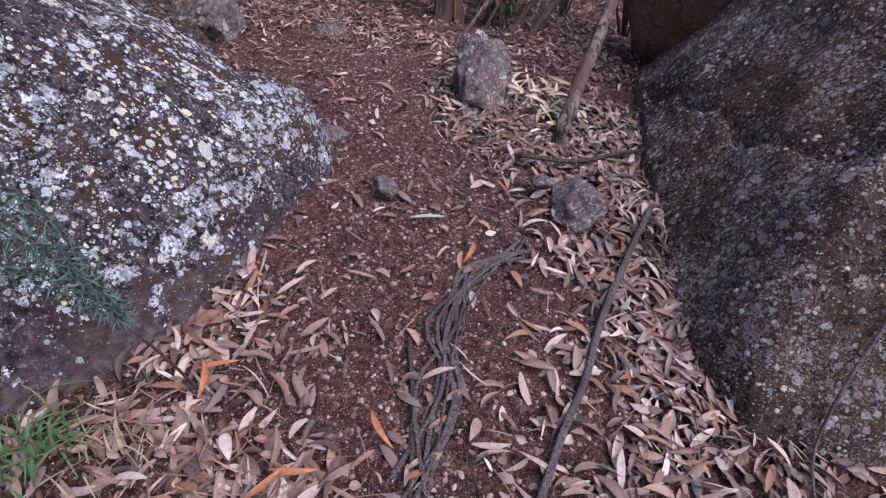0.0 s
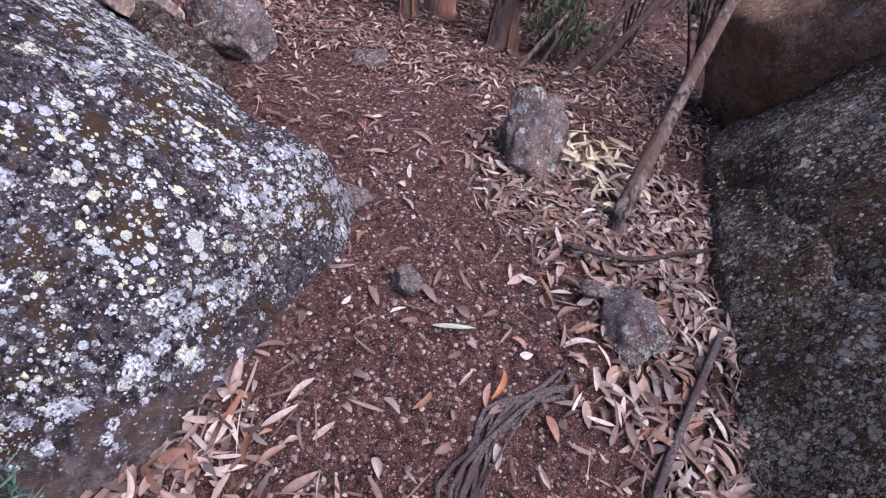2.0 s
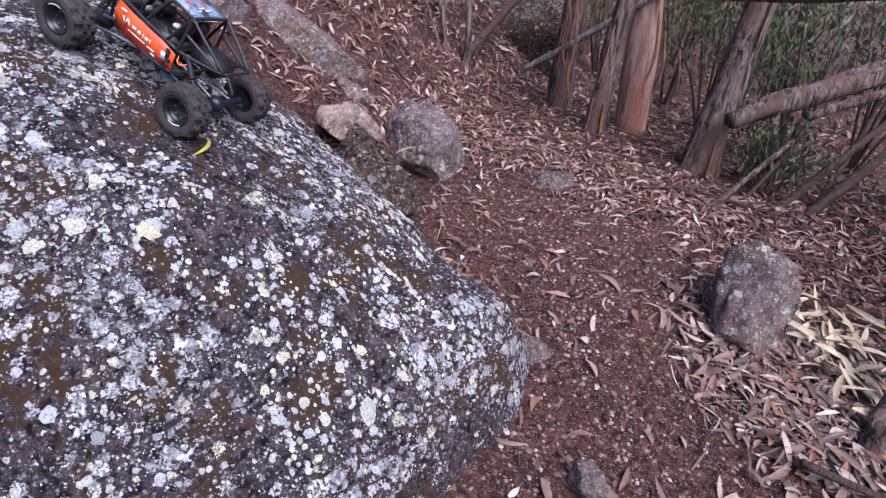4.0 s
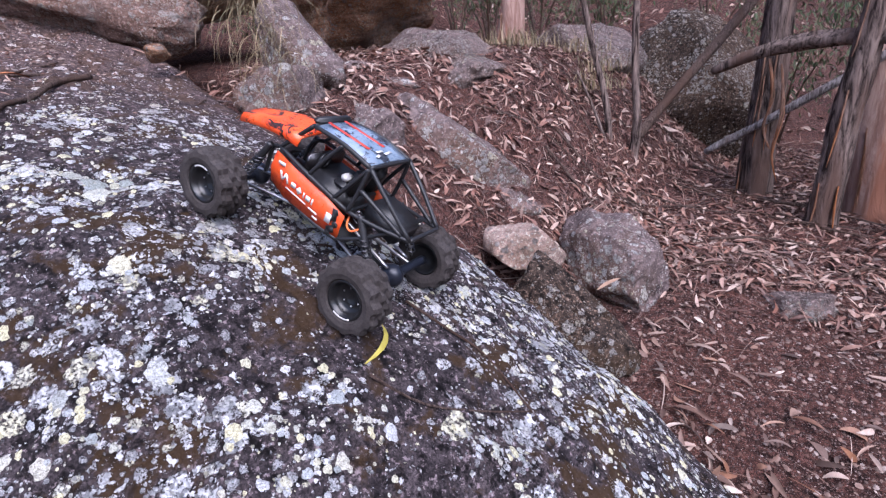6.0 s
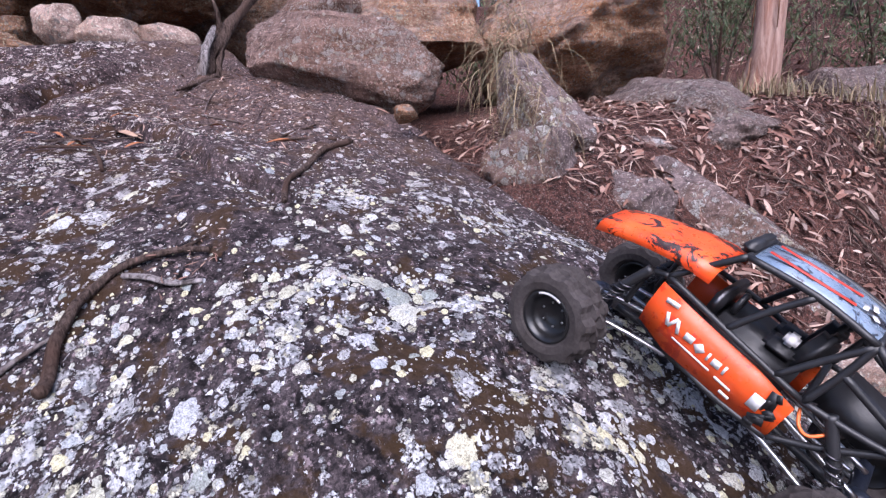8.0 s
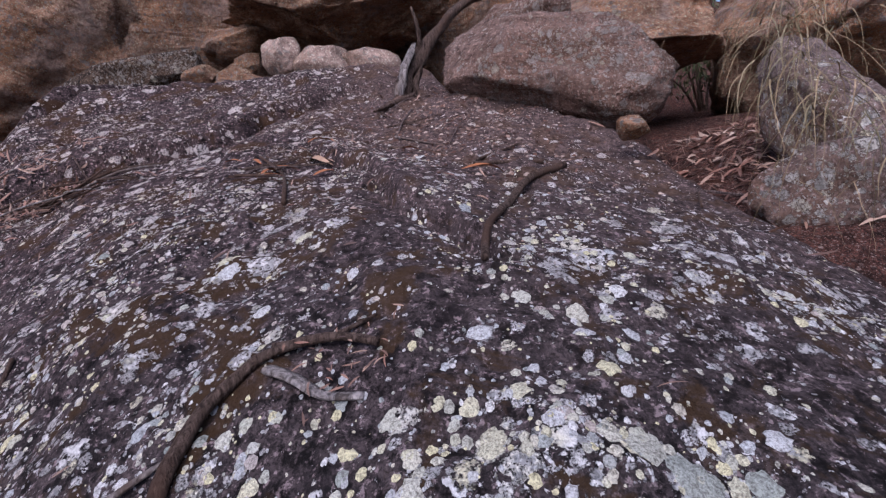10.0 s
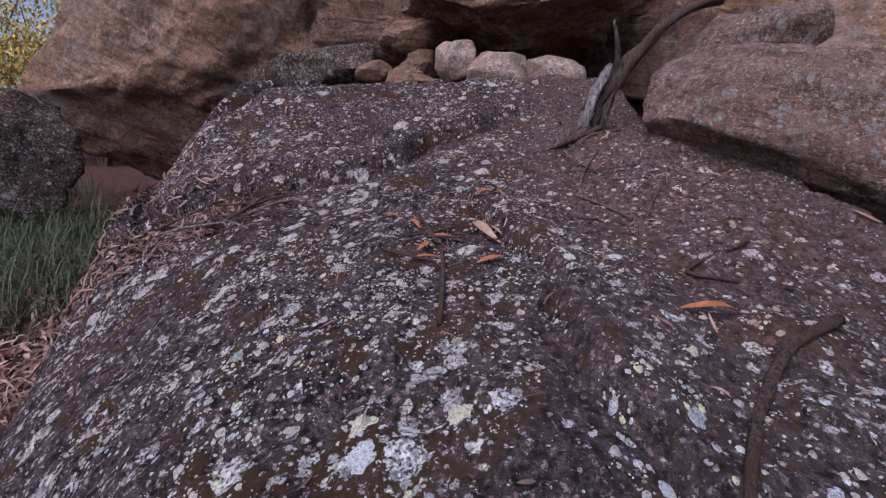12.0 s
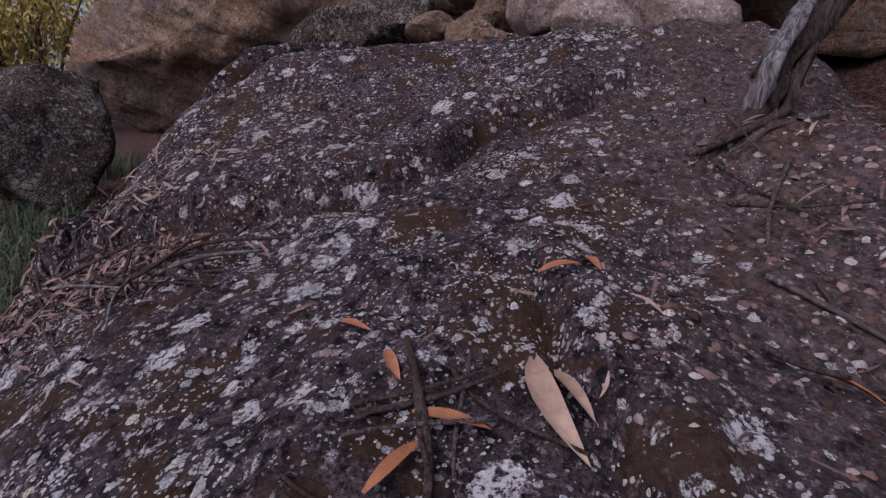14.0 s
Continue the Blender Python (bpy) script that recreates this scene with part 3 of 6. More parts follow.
boulder("boulder", (-1.47, 2.42, 0.69), (0.15, 0.12, 0.10), 20, (0, 14), 25, mat_pale_stone, "flat-topped pinkish stone wedged beside the dome", 0.75, 0.1)
boulder("boulder", (-1.73, 2.76, 0.74), (0.14, 0.13, 0.09), 15, (0, 22), 26, mat_bank, "flat grey stone wedged in the bank", 0.65, 0.12)
boulder("boulder", (-2.02, 2.68, 0.97), (0.40, 0.17, 0.16), 34, (0, 31), 8, mat_bank, "long grey slab leaning down the bank", 0.45, 0.1, 5, "", None, 0.8)
boulder("boulder", (-2.10, 2.30, 1.10), (0.15, 0.13, 0.13), -20, (0, 18), 27, mat_bank, "rusty lichen-crusted stone behind the dome", 0.5, 0.12)
boulder("boulder", (-2.27, 2.08, 1.28), (0.12, 0.17, 0.11), 10, (0, 12), 9, mat_bank, "small purple-grey lichened boulder", 0.45, 0.15)
boulder("boulder", (-2.52, 2.37, 1.42), (0.30, 0.14, 0.13), -6, (0, 42), 10, mat_bank, "tall leaning boulder among the bank stones", 0.5, 0.1, 5, "", None, 0.8)
for c, s, turn, seed in (((-2.42, 2.68, 1.26), (0.17, 0.10, 0.03), -10, 41), ((-2.48, 2.66, 1.32), (0.18, 0.11, 0.035), 18, 42), ((-2.33, 2.72, 1.29), (0.13, 0.06, 0.03), 30, 43), ((-2.55, 2.74, 1.37), (0.14, 0.09, 0.04), 60, 44)):
    boulder("stone", c, s, turn, (8, 10), seed, mat_bank, "thin flat stone slab stacked on the bank", 0.7, 0.1, 4, "stacked flat stones")
boulder("boulder", (-3.25, 1.84, 1.72), (0.46, 0.225, 0.20), 46, (4, 10), 12, mat_tan_rock, "long flat-sided lichened boulder resting on the dome", 0.32, 0.09, 5, "", None, 0.84)
boulder("stone", (-2.63, 1.80, 1.45), (0.05, 0.045, 0.035), 0, (0, 0), 35, mat_warm, "small reddish pebble at the foot of a boulder", 0.2, 0.12, 3)
boulder("boulder", (-2.62, 3.35, 1.42), (0.62, 0.3, 0.17), -22, (0, 8), 12, mat_grey, "broad flat slab high on the leafy bank", 0.6, 0.12, 5)
boulder("boulder", (-2.30, 4.7, 1.32), (0.42, 0.35, 0.33), 0, (0, 0), 28, mat_grey, "rounded brown boulder half hidden by saplings", 0.4, 0.12)
boulder("boulder", (-1.75, 5.3, 1.05), (0.62, 0.5, 0.62), 20, (0, 0), 29, mat_dark, "big dark boulder behind the saplings", 0.45, 0.12)
# back wall
boulder("boulder", (-3.82, 1.99, 1.97), (0.28, 0.26, 0.22), 10, (0, 0), 45, mat_tan_rock, "rounded lichened boulder perched behind the long one", 0.4, 0.12)
boulder("boulder", (-3.96, 2.55, 2.02), (0.75, 0.5, 0.36), -40, (0, 6), 46, mat_warm, "rust-brown boulder with a dark hollow beneath", 0.55, 0.12, 5)
boulder("boulder", (-3.69, 3.70, 1.96), (1.0, 0.55, 0.45), -35, (0, 4), 47, mat_warm, "long rust-brown overhanging ledge above the bank", 0.6, 0.12, 5)
boulder("boulder", (-5.04, 1.17, 2.56), (0.72, 0.75, 0.38), 10, (0, 4), 13, mat_warm, "rust-coloured sandstone overhang above pale stones", 0.55, 0.2, 6)
for c, s, turn, seed in (((-4.29, 1.25, 1.99), (0.1, 0.16, 0.085), 10, 51), ((-4.27, 0.98, 1.99), (0.1, 0.145, 0.085), -5, 52), ((-4.34, 0.76, 2.04), (0.11, 0.085, 0.11), 25, 53)):
    boulder("stone", c, s, turn, (0, 0), seed, mat_pale_stone, "pale squarish stone under the rust overhang", 0.95, 0.09, 4, "pale stones under the overhang", None, 0.86)
for c, s, seed in (((-4.72, 0.45, 2.00), (0.13, 0.11, 0.10), 54), ((-4.85, 0.22, 2.04), (0.12, 0.12, 0.09), 55), ((-4.60, 0.58, 1.96), (0.07, 0.07, 0.06), 56), ((-5.25, 0.44, 2.32), (0.3, 0.26, 0.16), 57), ((-4.97, 0.54, 2.10), (0.14, 0.12, 0.1), 58)):
    boulder("stone", c, s, 20, (0, 0), seed, mat_warm, "reddish rubble stone at the back of the dome", 0.75, 0.12)
boulder("boulder", (-4.97, -0.20, 2.02), (0.48, 0.2, 0.18), 76, (0, -10), 16, mat_dark, "low lichened ledge behind the dome", 0.5, 0.1, 5)
boulder("boulder", (-6.25, -1.15, 2.45), (0.75, 1.35, 1.45), 12, (-27, 8), 14, mat_warm, "tall orange sandstone cliff block", 0.8, 0.15, 6, "", None, 0.78)
boulder("boulder", (-6.08, 2.41, 2.76), (0.9, 1.2, 0.9), 12, (0, 8), 18, mat_warm, "brown sandstone block behind the overhang", 0.5, 0.1, 5)
boulder("boulder", (-6.53, 0.37, 2.78), (0.8, 1.1, 0.9), 12, (0, 8), 17, mat_warm, "brown sandstone block behind the dome", 0.5, 0.1, 5)
boulder("boulder", (-4.75, -2.25, 1.44), (0.62, 0.5, 0.42), 35, (0, 0), 15, mat_dark, "dark grey lichened boulder beside the grassy gully", 0.45, 0.12, 5)


# ---- trees, logs and sticks ----
def bark_material(name, dark, light, peel, ribs=60):
    n = Nodes(name)
    stretch = n.add("ShaderNodeMapping")
    stretch.inputs["Scale"].default_value = (1, 1, 0.15)
    n.tree.links.new(n.coord, stretch.inputs["Vector"])
    r = n.noise(ribs, 6.0, 0.7, stretch.outputs[0], 0.7)
    b = n.noise(5, 5.0, 0.6, stretch.outputs[0])
    c = n.mix(n.ramp(r.outputs["Fac"], (0.40, 0.0), (0.60, 1.0)), dark, light)
    c = n.mix(n.ramp(b.outputs["Fac"], (0.50, 0.0), (0.60, 0.9)), c, peel)
    return n.out(c, 0.9, n.bump(n.math("ADD", r.outputs["Fac"], b.outputs["Fac"]), 1.0, 0.02))


mat_bark = bark_material("grey_fibrous_bark", (0.025, 0.017, 0.015), (0.24, 0.18, 0.155), (0.13, 0.08, 0.062), 42)
mat_peel = bark_material("peeling_orange_bark", (0.11, 0.06, 0.04), (0.34, 0.2, 0.14), (0.42, 0.16, 0.06))
mat_pink = bark_material("smooth_pink_bark", (0.24, 0.14, 0.11), (0.42, 0.29, 0.24), (0.30, 0.13, 0.08), 25)
mat_deadwood = bark_material("silvery_dead_wood", (0.09, 0.075, 0.07), (0.40, 0.36, 0.355), (0.14, 0.10, 0.085), 90)
mat_stick = bark_material("brown_stick_bark", (0.05, 0.033, 0.027), (0.17, 0.12, 0.10), (0.10, 0.06, 0.045), 160)
mat_strip = bark_material("purple_grey_bark_strip", (0.07, 0.05, 0.048), (0.27, 0.21, 0.2), (0.13, 0.09, 0.085), 200)


def tube(points, radii, sides=8, rough=0.12, seed=0, bm=None, flat=1.0):
    """A tapered limb along the points; flat below 1 makes it a strip."""
    bm = bm or bmesh.new()
    pts = [Vector(p) for p in points]
    # more rings between the given points
    fine, rad = [], []
    for i in range(len(pts) - 1):
        for k in range(4):
            f = k / 4
            p0, p1, p2, p3 = pts[max(i - 1, 0)], pts[i], pts[i + 1], pts[min(i + 2, len(pts) - 1)]
            fine.append(0.5 * (2 * p1 + (p2 - p0) * f + (2 * p0 - 5 * p1 + 4 * p2 - p3) * f * f + (3 * p1 - p0 - 3 * p2 + p3) * f**3))
            rad.append(radii[i] * (1 - f) + radii[i + 1] * f)
    fine.append(pts[-1])
    rad.append(radii[-1])
    last = None
    for i, (p, r) in enumerate(zip(fine, rad)):
        along_ = (fine[min(i + 1, len(fine) - 1)] - fine[max(i - 1, 0)]).normalized()
        side = along_.cross(Vector((0, 0, 1)) if abs(along_.z) < 0.9 else Vector((1, 0, 0))).normalized()
        up = side.cross(along_)
        ring = []
        for k in range(sides):
            a = 2 * math.pi * k / sides
            w = 1 + rough * noise.noise(Vector((math.cos(a) * 2 + seed, math.sin(a) * 2, i * 0.35)))
            ring.append(bm.verts.new(p + (side * math.cos(a) + up * math.sin(a) * flat) * r * w))
        if last:
            for k in range(sides):
                bm.faces.new((last[k], last[(k + 1) % sides], ring[(k + 1) % sides], ring[k]))
        else:
            bm.faces.new(ring[::-1])
        last = ring
    bm.faces.new(last)
    return bm


LEAF_TINTS = {}


def leaf_material(name, colours, rough=0.6, per_object=False):
    """Leaves that differ one from another; colours: from the commonest shade to the rarest."""
    n = Nodes(name)
    if per_object:
        pick = n.add("ShaderNodeObjectInfo").outputs["Random"]
    else:
        pick = n.add("ShaderNodeNewGeometry").outputs["Random Per Island"]
    stops = [(i / len(colours), c) for i, c in enumerate(colours)]
    c = n.ramp(pick, *stops)
    g = n.noise(90, 4.0, 0.7)
    c = n.mix(n.ramp(g.outputs["Fac"], (0.35, 0.45), (0.6, 0.0)), c, n.mix(1.0, c, (0.35, 0.28, 0.25), "MULTIPLY"))
    return n.out(c, rough, n.bump(g.outputs["Fac"], 0.4, 0.002))


# mixed leaf browns; the near-black ones also stand in for shadow between leaves
DRY = [(0.34, 0.235, 0.185), (0.125, 0.070, 0.050), (0.45, 0.335, 0.27), (0.055, 0.030, 0.022), (0.56, 0.45, 0.38), (0.19, 0.108, 0.077), (0.040, 0.022, 0.017), (0.30, 0.19, 0.14), (0.23, 0.10, 0.05), (0.085, 0.050, 0.039), (0.15, 0.085, 0.062)]
mat_litter = leaf_material("dry_leaf_litter", DRY)
mat_bank_litter = leaf_material("reddish_bank_litter", [(0.32, 0.185, 0.135), (0.15, 0.07, 0.05), (0.46, 0.32, 0.25), (0.07, 0.032, 0.024), (0.24, 0.115, 0.08), (0.52, 0.40, 0.33), (0.05, 0.023, 0.018), (0.20, 0.085, 0.055), (0.11, 0.055, 0.042)])
mat_leaf = leaf_material("dry_gum_leaf", DRY, per_object=True)
mat_debris = leaf_material("reddish_leaf_debris", [(0.17, 0.085, 0.06), (0.10, 0.055, 0.042), (0.28, 0.16, 0.115), (0.07, 0.04, 0.034), (0.36, 0.24, 0.18), (0.21, 0.10, 0.07)])
mat_pale = leaf_material("pale_dead_leaf", [(0.50, 0.40, 0.24), (0.40, 0.30, 0.18), (0.58, 0.48, 0.32)])
mat_orange = leaf_material("orange_bark_flake", [(0.42, 0.14, 0.045), (0.33, 0.12, 0.05), (0.25, 0.1, 0.06)], per_object=True)
mat_green = leaf_material("dull_green_foliage", [(0.035, 0.06, 0.022), (0.05, 0.085, 0.03), (0.075, 0.11, 0.045), (0.10, 0.10, 0.045)])
mat_sprig = leaf_material("blue_green_needles", [(0.035, 0.075, 0.055), (0.05, 0.10, 0.075), (0.07, 0.12, 0.09)])
mat_grass = leaf_material("green_grass_blade", [(0.032, 0.058, 0.024), (0.05, 0.082, 0.034), (0.11, 0.105, 0.055)])
mat_straw = leaf_material("straw_grass", [(0.30, 0.22, 0.12), (0.20, 0.15, 0.075), (0.12, 0.11, 0.05), (0.34, 0.25, 0.15)])


def leaf_points(length, width, curl, bend, sickle):
    """Places of a gum leaf's mesh: rows of left rim, midrib, right rim."""
    rows = []
    for i in range(7):
        f = i / 6
        w = width * math.sin(math.pi * min(1, 0.04 + f * 0.96)) ** 0.75 * (1 - 0.35 * f)
        x = length * (f - 0.5)
        y = sickle * length * (f - 0.5) ** 2
        z = bend * length * math.sin(math.pi * f) + 0.001
        rows.append(((x, y - w / 2, z + curl * w), (x, y, z), (x, y + w / 2, z + curl * w * 0.7)))
    return rows


def add_leaf(verts, faces, m, length, width, curl, bend, sickle):
    base = len(verts)
    for row in leaf_points(length, width, curl, bend, sickle):
        verts.extend(m @ Vector(p) for p in row)
    for i in range(6):
        a = base + 3 * i
        faces.append((a, a + 1, a + 4, a + 3))
        faces.append((a + 1, a + 2, a + 5, a + 4))


def lying(x, y, height, rnd, lift=0.004, tip=16):
    """A pose on a slope, turned at random and slightly tipped."""
    e = 0.02
    nrm = Vector((height(x - e, y) - height(x + e, y), height(x, y - e) - height(x, y + e), 2 * e)).normalized()
    q = Vector((0, 0, 1)).rotation_difference(nrm).to_matrix().to_4x4()
    return Matrix.Translation((x, y, height(x, y) + lift)) @ q @ pose(0, 0, 0, rnd.gauss(0, tip), rnd.gauss(0, tip), rnd.uniform(0, 360))


def top_h(x, y):
    return max(ground_h(x, y), rock_h(x, y)) if -5.2 < x < -0.1 and -1.0 < y < 2.3 else ground_h(x, y)


def litter_density(x, y):
    """How thickly dry leaves lie on the ground, 0 to 1."""
    d = 0.11
    d += 0.68 * math.exp(-(((x - 0.78 + 0.08 * (y - 1.5)) / 0.26) ** 2)) * smooth((2.9 - y) / 0.6)
    d += 0.75 * math.exp(-(((x + 0.50 - 0.42 * (0.9 - y)) / 0.20) ** 2)) * smooth((1.5 - y) / 0.4)
    d += 0.7 * math.exp(-(((x - 0.3) / 0.35) ** 2 + ((y - 2.35) / 0.3) ** 2))
    d += 0.12 * smooth((0.75 - y) / 0.3)
    d += 0.75 * smooth((y - 2.65) / 0.7)
    d += 0.6 * smooth((-1.2 - x) / 0.5) * smooth((y - 2.1) / 0.3)
    d -= 0.4 * math.exp(-(((x + 0.30 + 0.35 * (y - 2.4)) / 0.34) ** 2)) * smooth((y - 1.0) / 0.4) * smooth((3.0 - y) / 0.5)
    d += 0.12 * smooth((x - 0.85) / 0.15) * smooth((1.0 - y) / 0.2)
    d += 0.5 * smooth((-2.8 - x) / 0.5) * smooth((-0.3 - y) / 0.3)
    return min(1.0, max(0.03, d)) * (0.55 + 0.9 * abs(fbm(x * 2.2, y * 2.2, 9, 3)))


def scatter_leaves():
    rnd = random.Random(11)
    litter = tagged(new("leaf_litter"), "dry brown gum leaves strewn thickly over the track", "leaf litter", kind="stuff")
    # single leaves near the start of the track
    shapes = []
    for i in range(8):
        verts, faces = [], []
        add_leaf(verts, faces, Matrix(), rnd.uniform(0.075, 0.125), rnd.uniform(0.016, 0.034), rnd.uniform(-0.1, 0.35), rnd.uniform(0.02, 0.1), rnd.uniform(-0.5, 0.5))
        shapes.append(from_lists("leaf", verts, faces, mat_leaf))
    count = 0
    while count < 300:
        x, y = rnd.uniform(-0.75, 1.3), rnd.uniform(0.45, 2.1)
        if rnd.random() > litter_density(x, y) or rock_h(x, y) > ground_h(x, y):
            continue
        leaf = new("leaf", shapes[rnd.randrange(8)])
        leaf.parent = litter
        leaf.matrix_world = lying(x, y, ground_h, rnd, rnd.uniform(0.006, 0.022))
        count += 1
    verts, faces = [], []
    bank = ([], [])
    for area, want, scale in (((-0.9, 1.45, 0.3, 2.6), 4300, 0.9), ((-1.6, 1.2, 2.0, 3.6), 4000, 0.7), ((-3.3, 1.3, 2.05, 6.2), 26000, 0.68), ((-6, 3, 4.5, 10), 4000, 1.3), ((-4.0, 3.0, -2.5, 0.6), 1800, 1.0), ((-5.2, -2.8, -2.6, -0.4), 2600, 0.9)):
        made = 0
        while made < want:
            x, y = rnd.uniform(area[0], area[1]), rnd.uniform(area[2], area[3])
            if rnd.random() > litter_density(x, y) or (x < -0.1 and y < 2.3 and rock_h(x, y) > ground_h(x, y)):
                continue
            m = lying(x, y, ground_h, rnd, rnd.uniform(0.002, 0.02), 18)
            on_bank = y > 2.75 or x < -1.1
            if rnd.random() < (0.42 if on_bank else 0.2):
                # shreds of bark and twig between the leaves
                add_leaf(*(bank if on_bank else (verts, faces)), m, scale * rnd.uniform(0.06, 0.2), scale * rnd.uniform(0.0025, 0.007), 0.4, rnd.uniform(0.0, 0.06), rnd.uniform(-0.3, 0.3))
                made += 1
                continue
            add_leaf(*(bank if on_bank else (verts, faces)), m, scale * (0.03 + 0.095 * rnd.random() ** 1.2), scale * rnd.uniform(0.010, 0.034), rnd.uniform(-0.15, 0.6), rnd.uniform(0.0, 0.12), rnd.uniform(-0.6, 0.6))
            made += 1
    rest = new("leaf_cover", from_lists("leaf_cover", verts, faces, mat_litter))
    rest.parent = litter
    rest["kind"] = "stuff"
    rest = new("bank_cover", from_lists("bank_cover", *bank, mat_bank_litter))
    rest.parent = litter
    rest["kind"] = "stuff"
    # a heap of broad pale leaves by the upright boulder
    verts, faces = [], []
    for _ in range(70):
        x, y = rnd.gauss(0.50, 0.09), rnd.gauss(2.5, 0.13)
        add_leaf(verts, faces, lying(x, y, ground_h, rnd, rnd.uniform(0.01, 0.07), 25), rnd.uniform(0.08, 0.14), rnd.uniform(0.018, 0.03), rnd.uniform(0, 0.5), rnd.uniform(0.03, 0.12), rnd.uniform(-0.6, 0.6))
    tagged(new("leaf_heap", from_lists("leaf_heap", verts, faces, mat_pale)), "heap of broad pale dead leaves beside a boulder", "leaf litter", kind="stuff")
    # leaves and flakes caught on the dome
    verts, faces = [], []
    for cx, cy, sx, sy, n_, sc in ((-3.15, 0.08, 0.07, 0.12, 260, 0.5), (-3.25, -0.15, 0.12, 0.2, 300, 0.6), (-3.3, -0.55, 0.25, 0.15, 420, 0.8), (-3.1, -0.35, 0.15, 0.2, 260, 0.7), (-3.4, 1.4, 0.3, 0.2, 60, 0.5), (-1.87, 0.97, 0.03, 0.03, 40, 0.2), (-2.75, 0.9, 0.5, 0.35, 60, 0.4), (-2.6, 2.15, 0.25, 0.12, 260, 0.7)):
        for _ in range(n_):
            x, y = rnd.gauss(cx, sx), rnd.gauss(cy, sy)
            add_leaf(verts, faces, lying(x, y, top_h, rnd, rnd.uniform(0.002, 0.02), 18), sc * rnd.uniform(0.05, 0.11), sc * rnd.uniform(0.009, 0.018), rnd.uniform(-0.1, 0.4), rnd.uniform(0, 0.1), rnd.uniform(-0.5, 0.5))
    tagged(new("leaf_debris", from_lists("leaf_debris", verts, faces, mat_debris)), "drifts of dry leaves caught on the domed boulder", "leaf litter", kind="stuff")


scatter_leaves()


def scatter_gravel():
    rnd = random.Random(5)
    verts, faces = [], []
    shape = [(1, 0, 0), (0, 1, 0), (-1, 0, 0), (0, -1, 0), (0, 0, 0.8), (0.75, 0.75, 0.1), (-0.75, 0.75, 0.1), (-0.75, -0.75, 0.1), (0.75, -0.75, 0.1)]
    ring = (0, 5, 1, 6, 2, 7, 3, 8)
    for piece in range(23000):
        x = rnd.gauss(-0.05, 0.55)
        y = rnd.uniform(0.4, 3.4)
        x -= 0.25 * max(0, y - 1.8)
        on_dome = piece >= 21000
        if on_dome:
            x, y = rnd.gauss(-3.1, 0.32), rnd.gauss(1.42, 0.22)
            if y > 1.9 or x < -3.9:
                continue
        elif (x < -0.1 and y < 2.3 and rock_h(x, y) > ground_h(x, y)) or x > 1:
            continue
        r = 0.0023 + 0.0065 * rnd.random() ** 2.6
        m = lying(x, y, top_h if on_dome else ground_h, rnd, 0.0, 12) @ Matrix.Diagonal((r * rnd.uniform(0.7, 1.4), r, r * rnd.uniform(0.6, 1.1), 1))
        base = len(verts)
        verts.extend(m @ Vector((p[0] * rnd.uniform(0.75, 1.2), p[1] * rnd.uniform(0.75, 1.2), p[2])) for p in shape)
        faces.extend((base + ring[k], base + ring[(k + 1) % 8], base + 4) for k in range(8))
    mat = leaf_material("gravel_grit", [(0.17, 0.095, 0.075), (0.07, 0.036, 0.028), (0.29, 0.205, 0.17), (0.11, 0.06, 0.047), (0.42, 0.34, 0.30), (0.05, 0.027, 0.022)], 0.9)
    tagged(new("gravel", from_lists("gravel", verts, faces, mat, False)), "reddish grit and pebbles over the track and dome", "gravel", kind="stuff")


scatter_gravel()


def stick(name, line, radius, material, label, category="stick", height=None, lift=0.0, seed=0, taper=0.5, flat=1.0):
    pts = [(x, y, (height or ground_h)(x, y) + radius * 0.7 * flat + lift + (random.Random(seed + i).uniform(0, 0.012))) for i, (x, y) in enumerate(line)]
    radii = [radius * (1 - (1 - taper) * i / (len(pts) - 1)) for i in range(len(pts))]
    return tagged(mesh_object(name, tube(pts, radii, 7, 0.25, seed, None, flat), material), label, category)


# ribbons of bark along the track
rnd = random.Random(3)
for k in range(9):
    o = [rnd.gauss(0, 0.012 + 0.008 * i) for i in range(6)]
    cut = rnd.uniform(0, 0.12)
    stick("bark_strip", [(0.40 + o[0], 1.50 - cut), (0.335 + o[1], 1.42 - cut * 0.5), (0.235 + o[2], 1.29), (0.17 + o[3], 1.07), (0.155 + o[4], 0.85), (0.15 + o[5] * 1.4, 0.62 - 0.12 * rnd.random())], rnd.uniform(0.003, 0.009),
          mat_strip, "long grey-purple ribbon of shed bark", "bark", None, 0.003 + 0.005 * (k % 4), k, 0.6, 0.35)["group"] = "bundle of bark ribbons"
stick("stick", [(0.90, 1.75), (0.80, 1.55), (0.73, 1.406), (0.624, 1.177), (0.549, 0.969), (0.47, 0.8), (0.399, 0.62)], 0.013, mat_strip, "long curved grey stick lying in leaf litter", "stick", None, 0.015, 21, 0.8)
stick("bark_strip", [(0.058, 1.007), (0.093, 0.807), (0.112, 0.6)], 0.007, mat_stick, "thin brown ribbon of shed bark", "bark", None, 0.004, 22, 0.8, 0.4)
stick("stick", [(0.388, 1.97), (0.627, 1.99), (0.852, 2.105), (1.066, 2.216)], 0.012, mat_stick, "bare grey-brown stick lying across the litter", "stick", None, 0.03, 23)
stick("twig", [(0.80, 1.62), (0.876, 1.38), (0.93, 1.18), (1.0, 0.97)], 0.004, mat_strip, "thin pale twig against the dark boulder", "stick", lambda x, y: max(ground_h(x, y), side_rock_h(x, y)), 0.02, 24)
